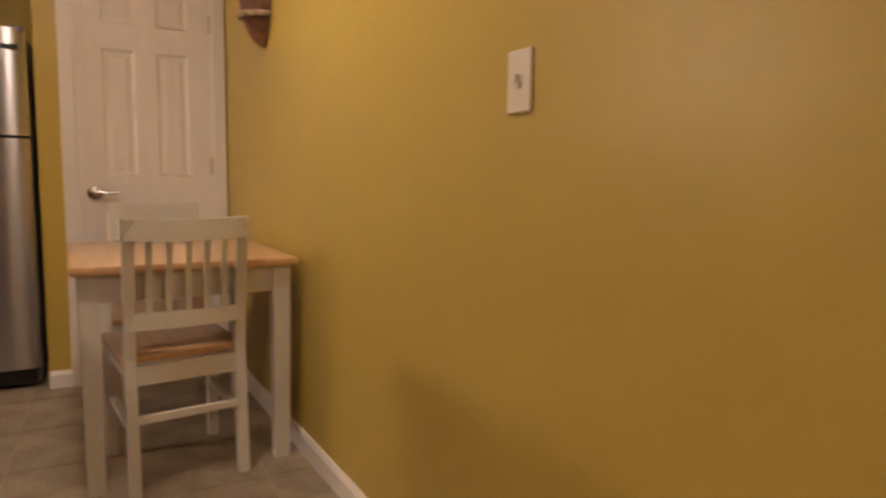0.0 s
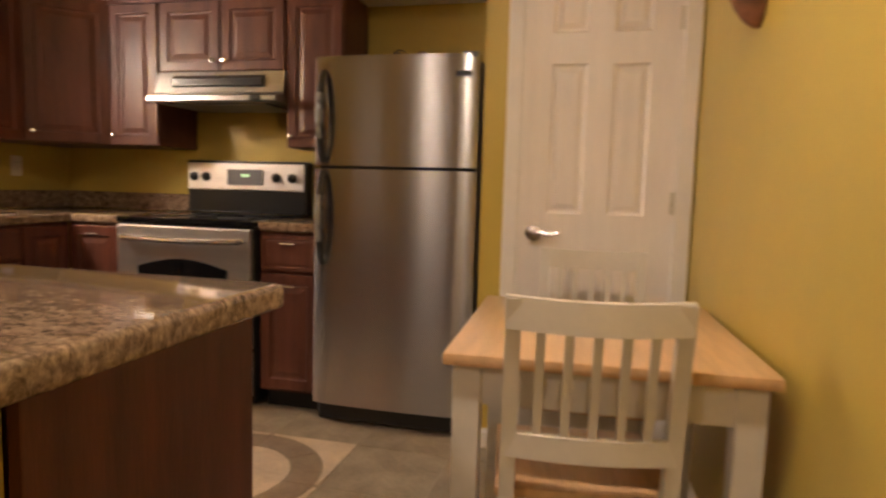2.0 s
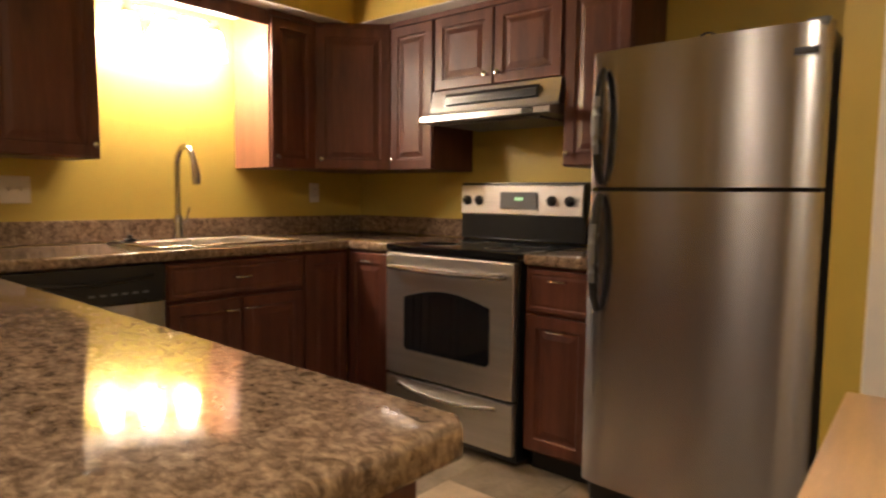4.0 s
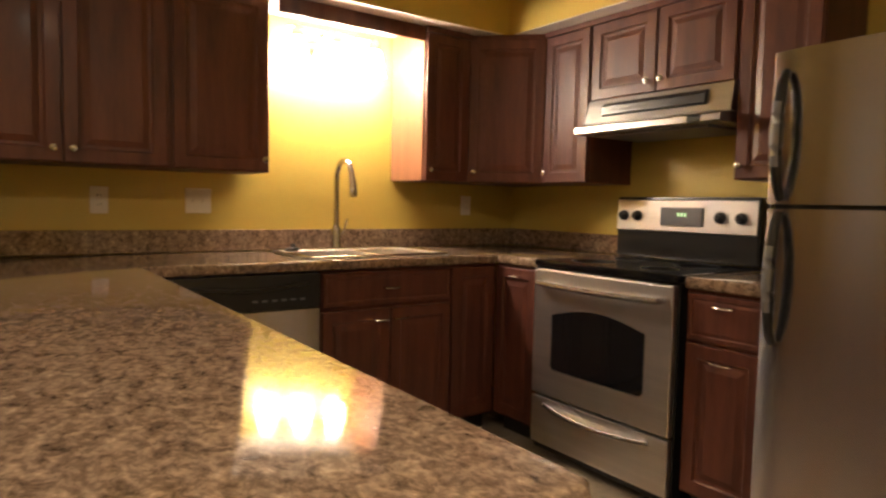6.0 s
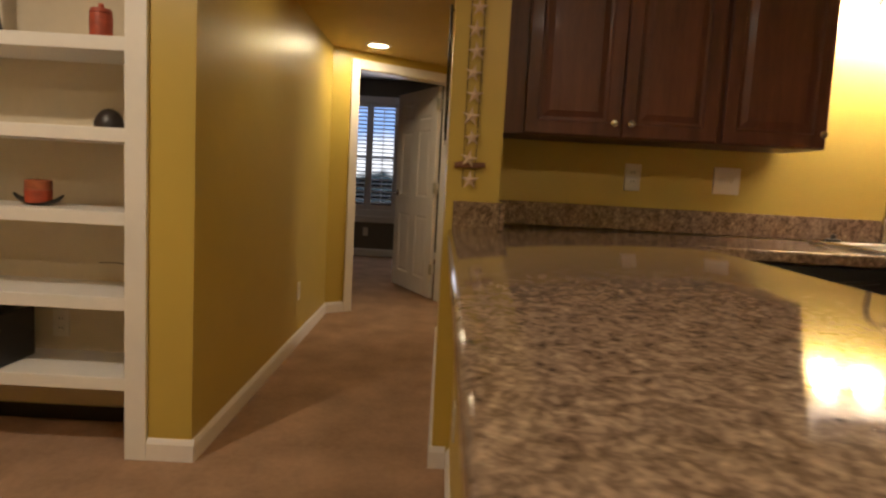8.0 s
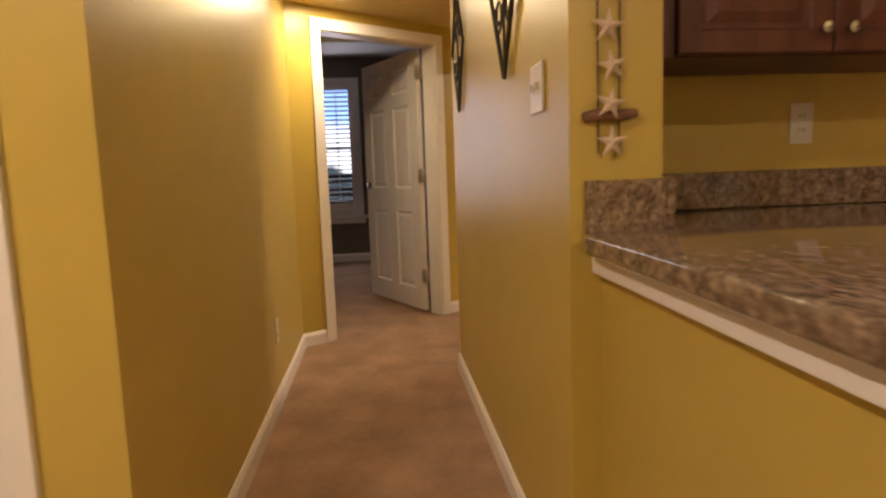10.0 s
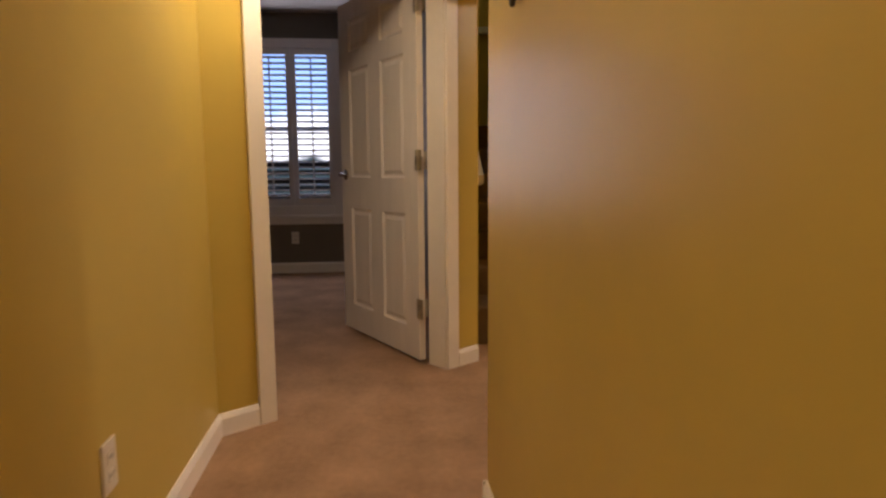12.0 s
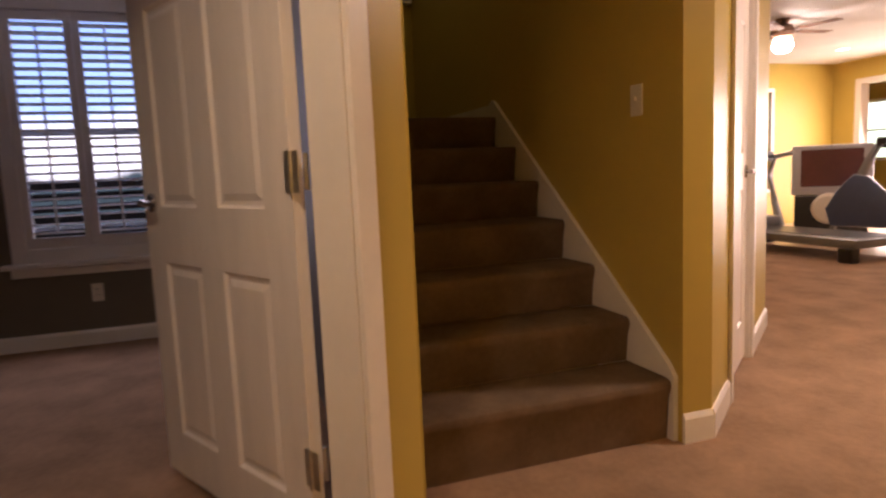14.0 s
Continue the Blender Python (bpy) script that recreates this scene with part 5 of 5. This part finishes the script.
# recessed ceiling lights; the last one, over the foyer, is unseen and added
for lx, ly, lz, lw in RECESSED:
    r = thing("ceiling_light", "round recessed ceiling light, switched on, with white trim", "ceiling light", pose(lx, ly, lz), "recessed ceiling lights")
    part("trim_ring", lathe(bmesh.new(), ((0.075, -0.001), (0.098, -0.001), (0.096, -0.006), (0.077, -0.008), (0.075, -0.001)), 28), M_TRIM, r)
    part("lens", lathe(bmesh.new(), ((0.0, -0.002), (0.076, -0.002), (0.076, -0.004), (0.0, -0.004)), 28), M_DISC, r, "glowing lens")

# ---- built-in shelves ----
bk = thing("bookcase", "white built-in bookcase with five shelves, mostly empty", "bookcase", pose(HALL_E, 0, 0))
part("back", boxes((-0.36, -0.345, SHELF_S, SHELF_N, 0.0, 2.2)), M_SHELFB, bk, "cream painted back")
part("side", boxes((-0.345, -0.012, SHELF_N - 0.018, SHELF_N - 0.001, 0.0, 2.2)), M_SHELF, bk)
part("side", boxes((-0.345, -0.012, SHELF_S + 0.001, SHELF_S + 0.018, 0.0, 2.2)), M_SHELF, bk)
part("face_stile", boxes((-0.012, 0.018, SHELF_N - 0.05, SHELF_N + 0.03, 0.0, 2.2), bevel=0.003), M_SHELF, bk)
part("face_stile", boxes((-0.012, 0.018, SHELF_S - 0.03, SHELF_S + 0.05, 0.0, 2.2), bevel=0.003), M_SHELF, bk)
part("face_rail", boxes((-0.012, 0.018, SHELF_S + 0.05, SHELF_N - 0.05, 2.1, 2.2), bevel=0.003), M_SHELF, bk)
SHELVES = (0.305, 0.612, 0.93, 1.235, 1.557)
for z in SHELVES:
    part("shelf", boxes((-0.345, -0.014, SHELF_S + 0.019, SHELF_N - 0.019, z - 0.05, z), bevel=0.003), M_SHELF, bk)
# no board: a black strip paints the shade under the lowest shelf
part("baseboard", boxes((-0.344, -0.33, SHELF_S + 0.019, SHELF_N - 0.019, 0.0, 0.06)), M_KICK, bk, "black strip in place of the shaded gap at the floor")
SX_ = HALL_E - 0.16
jar = thing("lidded_jar", "red glazed lidded jar on the top shelf", "jar", pose(SX_, 0.18, SHELVES[4]))
part("body", lathe(bmesh.new(), ((0.0, 0.0), (0.036, 0.0), (0.040, 0.03), (0.041, 0.09), (0.038, 0.105), (0.0, 0.106)), 20), M_RED, jar, "", True)
part("lid", lathe(bmesh.new(), ((0.0, 0.106), (0.040, 0.107), (0.036, 0.122), (0.010, 0.128), (0.010, 0.142), (0.0, 0.144)), 20), M_RED, jar, "", True)
bm = lathe(bmesh.new(), ((0.0, 0.0), (0.055, 0.0), (0.060, 0.03), (0.048, 0.09), (0.030, 0.15), (0.022, 0.20), (0.030, 0.235), (0.024, 0.265), (0.0, 0.275)), 16)
tube(bm, [(0.02, -0.04, 0.01), (0.05, -0.09, 0.012), (0.03, -0.13, 0.02)], [0.012, 0.010, 0.006], 8)
solid("cat_figurine", bm, M_DARK, "slender black carved cat figurine on the top shelf", "figurine", pose(SX_, -0.26, SHELVES[4]), smooth=True)
bm = bmesh.new()
bmesh.ops.create_uvsphere(bm, u_segments=20, v_segments=12, radius=1.0)
for v in bm.verts:
    v.co = Vector((v.co.x * 0.05, v.co.y * 0.056, max(v.co.z, -0.05) * 0.075 + 0.004))
solid("dome_ornament", bm, M_DARK, "smooth black dome-shaped ornament on a shelf", "ornament", pose(SX_, 0.21, SHELVES[3]), smooth=True)
cd = thing("candle_dish", "dark boat-shaped metal dish on a shelf", "dish", pose(SX_, -0.065, SHELVES[2]))
bm = bmesh.new()
prev = None
for k in range(13):
    u = -1 + 2 * k / 12
    w, z = 0.046 * (1 - u * u) + 0.004, 0.004 + 0.036 * abs(u) ** 2.5
    ring = [bm.verts.new((a * w, u * 0.098, z + (0.006 if a in (-1, 1) else 0.0) + b)) for a, b in ((-1, 0), (-0.5, -0.003), (0.5, -0.003), (1, 0), (0.5, 0.004), (-0.5, 0.004))]
    if prev:
        for i in range(6):
            bm.faces.new((prev[i], prev[(i + 1) % 6], ring[(i + 1) % 6], ring[i]))
    else:
        bm.faces.new(ring)
    prev = ring
bm.faces.new(prev)
part("bowl", bm, M_IRON, cd, "", True)
cdl = thing("candle", "thick orange and red pillar candle in the dish", "candle", pose(SX_, -0.065, SHELVES[2] + 0.009))
part("wax", lathe(bmesh.new(), ((0.0, 0.0), (0.046, 0.0), (0.048, 0.045), (0.047, 0.050), (0.0, 0.050)), 20), M_RED, cdl, "", True)
part("upper_wax", lathe(bmesh.new(), ((0.0, 0.051), (0.047, 0.051), (0.047, 0.086), (0.040, 0.090), (0.036, 0.082), (0.0, 0.080)), 20), M_ORANGE, cdl, "orange wax", True)
part("wick", tube(bmesh.new(), [(0, 0, 0.079), (0.002, 0, 0.095)], 0.0015, 5), M_BLACK, cdl)
wf = thing("wire_figure", "thin dark wire figure with a long horizontal arm", "ornament", pose(SX_, 0.30, SHELVES[1]))
part("stem", tube(bmesh.new(), [(0, 0, 0), (0, 0.003, 0.06), (0, -0.004, 0.10)], 0.004, 6), M_IRON, wf)
part("arm", tube(bmesh.new(), [(0, 0, 0.098), (0, -0.06, 0.108), (0, -0.13, 0.105)], 0.002, 6), M_IRON, wf)
bxs = thing("media_crate", "black slatted storage crate on the lowest shelf", "crate", pose(SX_ + 0.02, -0.30, SHELVES[0]))
part("body", boxes((-0.12, 0.11, -0.15, 0.15, 0.001, 0.210), bevel=0.006), M_BLACK, bxs)
for k in range(9):
    part("rib", boxes((0.111, 0.118, -0.14 + k * 0.022, -0.128 + k * 0.022, 0.015, 0.195)), M_DARK, bxs)
part("latch", boxes((0.111, 0.121, 0.085, 0.115, 0.135, 0.175), bevel=0.003), M_GREY, bxs)

# ---- bedroom ----
pf = thing("picture_frame", "dark framed small print on the bedroom wall", "picture", pose(BED_W, -0.45, 1.745, 0, 0, 90))
part("frame", boxes((-0.13, -0.10, -0.022, -0.001, -0.22, 0.22), (0.10, 0.13, -0.022, -0.001, -0.22, 0.22), (-0.10, 0.10, -0.022, -0.001, 0.19, 0.22), (-0.10, 0.10, -0.022, -0.001, -0.22, -0.19)), M_DARK, pf)
part("mat_board", boxes((-0.10, 0.10, -0.010, -0.001, -0.19, 0.19)), M_MASKT, pf, "warm tan mount")
part("print", boxes((-0.06, 0.06, -0.012, -0.010, -0.10, 0.10)), M_DRIFT, pf, "dull brown print")
# something dark and low outside the window
gc = thing("garden_bench", "dark weathered garden bench outside the window", "bench", pose(-9.6, 0.35, -0.3))
part("seat", boxes((-0.25, 0.25, -0.55, 0.55, 0.95, 1.02)), M_DARK, gc)
for k in range(4):
    part("back_slat", boxes((-0.28, -0.25, -0.55, 0.55, 1.04 + 0.09 * k, 1.10 + 0.09 * k)), M_DARK, gc)
for sx in (-0.22, 0.18):
    for sy in (-0.5, 0.45):
        part("leg", boxes((sx, sx + 0.05, sy, sy + 0.05, 0, 0.95)), M_DARK, gc)

# ---- exercise room ----
tv = thing("television", "bulky grey tube television with a dull dark screen", "television", pose(-10.42, 8.98, 0, 0, 0, 40))
part("stand", boxes((-0.42, 0.42, -0.22, 0.22, 0.0, 0.50), bevel=0.01), M_BLACK, tv, "low black stand")
part("cabinet", boxes((-0.46, 0.46, -0.24, 0.05, 0.51, 1.16), bevel=0.03), M_SILVER, tv, "", True)
part("tube_housing", boxes((-0.33, 0.33, 0.04, 0.36, 0.55, 1.05), bevel=0.08), M_GREY, tv, "", True)
part("screen", boxes((-0.35, 0.35, -0.252, -0.235, 0.62, 1.10), bevel=0.012), M_SCREEN, tv, "dull maroon glass screen")
tm = thing("treadmill", "grey treadmill with curved uprights and black running deck", "treadmill", pose(-9.30, 7.17, 0, 0, 0, 90))
part("deck", boxes((-0.36, 0.36, -0.95, 0.85, 0.13, 0.22), bevel=0.03), M_GREY, tm, "", True)
part("belt", boxes((-0.25, 0.25, -0.90, 0.70, 0.221, 0.226)), M_BLACK, tm, "black running belt")
part("motor_hood", boxes((-0.36, 0.36, 0.55, 0.95, 0.20, 0.34), bevel=0.05), M_GREY, tm, "", True)
for sx in (-1, 1):
    part("upright", tube(bmesh.new(), [(sx * 0.36, 0.55, 0.16), (sx * 0.37, 0.68, 0.50), (sx * 0.37, 0.76, 0.82), (sx * 0.36, 0.68, 1.03), (sx * 0.35, 0.40, 1.07)], [0.045, 0.04, 0.035, 0.03, 0.025], 10), M_SILVER, tm, "", True)
    part("foot", boxes((sx * 0.36 - 0.06, sx * 0.36 + 0.06, -0.95, -0.80, 0.0, 0.14), bevel=0.02), M_BLACK, tm)
    part("foot", boxes((sx * 0.36 - 0.06, sx * 0.36 + 0.06, 0.70, 0.85, 0.0, 0.14), bevel=0.02), M_BLACK, tm)
part("console", boxes((-0.34, 0.34, 0.66, 0.76, 0.98, 1.10), bevel=0.03), M_BLACK, tm, "dark control console", True)
eb = thing("exercise_bike", "dark blue exercise bike with a pale round flywheel cover", "exercise bike", pose(-9.34, 8.24, 0, 0, 0, 127))
shell = [(0.36, 0.20), (-0.25, 0.17), (-0.80, 0.27), (-0.82, 0.40), (-0.30, 0.46), (-0.02, 0.76), (0.14, 0.80), (0.30, 0.62), (0.42, 0.40)]
bm = prism(bmesh.new(), shell, -0.10, 0.10)
bmesh.ops.recalc_face_normals(bm, faces=bm.faces)
bmesh.ops.bevel(bm, geom=list(bm.edges), offset=0.025, segments=2, profile=0.5, affect="EDGES")
bmesh.ops.transform(bm, matrix=Matrix(((0, 0, 1, 0), (1, 0, 0, 0), (0, 1, 0, 0), (0, 0, 0, 1))), verts=bm.verts)
part("shroud", bm, M_BLUE, eb, "dark blue plastic shroud", True)
bm = lathe(bmesh.new(), ((0.0, -0.09), (0.15, -0.085), (0.18, -0.05), (0.18, 0.05), (0.15, 0.085), (0.0, 0.09)), 26)
bmesh.ops.transform(bm, matrix=pose(0, 0.38, 0.40, 0, 90), verts=bm.verts)
part("flywheel_cover", bm, M_PLATE, eb, "pale round cover", True)
part("front_foot", tube(bmesh.new(), [(-0.28, 0.36, 0.05), (0.28, 0.36, 0.05)], 0.04, 10), M_BLACK, eb)
part("rear_foot", tube(bmesh.new(), [(-0.28, -0.72, 0.05), (0.28, -0.72, 0.05)], 0.04, 10), M_BLACK, eb)
part("front_strut", tube(bmesh.new(), [(0, 0.36, 0.07), (0, 0.30, 0.26)], 0.035, 8), M_GREY, eb)
part("rear_strut", tube(bmesh.new(), [(0, -0.72, 0.07), (0, -0.70, 0.30)], 0.035, 8), M_GREY, eb)
part("mast", tube(bmesh.new(), [(0, 0.08, 0.74), (0, 0.0, 0.95), (0, -0.10, 1.14)], [0.055, 0.045, 0.035], 10), M_GREY, eb, "", True)
part("console", boxes((-0.11, 0.11, -0.17, -0.06, 1.10, 1.20), bevel=0.02), M_BLACK, eb)
part("handlebar", tube(bmesh.new(), [(-0.24, -0.36, 1.06), (-0.22, -0.14, 1.10), (0, -0.08, 1.10), (0.22, -0.14, 1.10), (0.24, -0.36, 1.06)], 0.02, 8), M_BLACK, eb)
part("seat_post", tube(bmesh.new(), [(0, -0.58, 0.34), (0, -0.62, 0.60)], 0.025, 8), M_GREY, eb)
part("seat", boxes((-0.15, 0.15, -0.76, -0.48, 0.59, 0.67), bevel=0.03), M_BLACK, eb, "", True)
# ceiling fan
cf = thing("ceiling_fan", "brown-bladed ceiling fan with a round glowing light", "ceiling fan", pose(-9.22, 6.80, CEIL))
part("canopy", lathe(bmesh.new(), ((0.0, -0.05), (0.05, -0.05), (0.07, -0.001), (0.0, -0.001)), 18), M_DRIFT, cf, "", True)
part("motor", lathe(bmesh.new(), ((0.0, -0.19), (0.09, -0.18), (0.12, -0.13), (0.09, -0.07), (0.02, -0.05), (0.0, -0.05)), 22), M_DRIFT, cf, "", True)
part("globe", lathe(bmesh.new(), ((0.0, -0.34), (0.07, -0.325), (0.10, -0.27), (0.08, -0.20), (0.0, -0.19)), 20), glow("lit_fan_globe", (1, 0.88, 0.70), 45.0), cf, "glowing globe", True)
for k in range(5):
    b = part("blade", boxes((0.16, 0.56, -0.06, 0.06, -0.125, -0.117), bevel=0.003), M_DRIFT, cf, "brown wooden blade")
    b.matrix_basis = pose(0, 0, 0, 0, 0, 12 + 72 * k)
    ar = part("blade_arm", boxes((0.09, 0.18, -0.015, 0.015, -0.130, -0.122)), M_IRON, cf)
    ar.matrix_basis = pose(0, 0, 0, 0, 0, 12 + 72 * k)
# windows of the exercise room and sunroom
for name, m, w, h in (("window_2", pose(GYM_W, 8.85, 0.55, 0, 0, 90), 0.60, 1.45), ("window_3", pose(-12.6, 12.6, 0.95), 1.6, 1.0)):
    wn_ = thing(name, "white framed window full of daylight", "window", m, kind="structure")
    f = 0.05
    bm = boxes((-w / 2 - f, -w / 2, -0.02, 0.02, -f, h + f), (w / 2, w / 2 + f, -0.02, 0.02, -f, h + f), (-w / 2, w / 2, -0.02, 0.02, h, h + f), (-w / 2, w / 2, -0.02, 0.02, -f, 0))
    part("window_frame", bm, M_TRIM, wn_)
    part("mullion", boxes((-w / 2, w / 2, 0.04, 0.07, h / 2 - 0.015, h / 2 + 0.015)), M_TRIM, wn_)
    p = part("pane", boxes((-w / 2, w / 2, 0.05, 0.054, 0, h)), M_PANE, wn_)
    p.visible_shadow = False

# ---- kitchen floor tiles ----
tile_floor = thing("floor_tiles", "brown stone-look kitchen floor tiles with pale round inlay", "floor", pose(0, 0, 0), kind="structure")
T = 0.405
MED = Vector((-0.695, 3.405, 0))
meshes = {}


def tile_mesh(w, d, material, key):
    if key not in meshes:
        meshes[key] = mesh_of(boxes((-w / 2, w / 2, -d / 2, d / 2, -0.02, 0.0), bevel=0.002), material, "tile")
    return meshes[key]


x = -0.29 - 6 * T
while x < 1.13:
    y = 3.81 - 5 * T
    while y < NORTH:
        x1, y1 = min(x + T, 1.13), min(y + T, NORTH)
        w, d = round(x1 - x - 0.006, 3), round(y1 - y - 0.006, 3)
        if w > 0.02 and d > 0.02:
            o = new("tile", tile_mesh(w, d, M_TILE, (w, d)))
            o.parent = tile_floor
            o.matrix_basis = pose((x + x1) / 2, (y + y1) / 2, 0)
        y += T
    x += T


def ring_sector(r0, r1, a0, a1, z0, z1):
    n = 8
    pts = [(r0, a0 + (a1 - a0) * k / n) for k in range(n + 1)] + [(r1, a1 - (a1 - a0) * k / n) for k in range(n + 1)]
    return prism(bmesh.new(), [(r * math.cos(radians(a)), r * math.sin(radians(a))) for r, a in pts], z0, z1)


for k in range(4):
    n, r, h = 10, 0.388, T - 0.003
    arc = [(r * math.cos(radians(2 + 86 * j / n)), r * math.sin(radians(2 + 86 * j / n))) for j in range(n + 1)]
    o = part("spandrel_tile", prism(bmesh.new(), [(h, arc[0][1])] + [(h, h)] + [(arc[-1][0], h)] + arc[::-1], -0.002, 0.004), M_TILEP, tile_floor, "pale corner tile round the inlay")
    o.matrix_basis = pose(MED.x, MED.y, 0, 0, 0, 90 * k)
for k in range(8):
    for r0, r1, mt in ((0.262, 0.384, M_TILED), (0.085, 0.258, M_TILEP)):
        o = part("inlay_tile", ring_sector(r0, r1, 45 * k + 0.5, 45 * k + 44.5, -0.002, 0.004), mt, tile_floor)
        o.matrix_basis = pose(MED.x, MED.y, 0)
o = part("inlay_tile", lathe(bmesh.new(), ((0.0, -0.002), (0.081, -0.002), (0.081, 0.004), (0.0, 0.004)), 24), M_TILED, tile_floor)
o.matrix_basis = pose(MED.x, MED.y, 0)
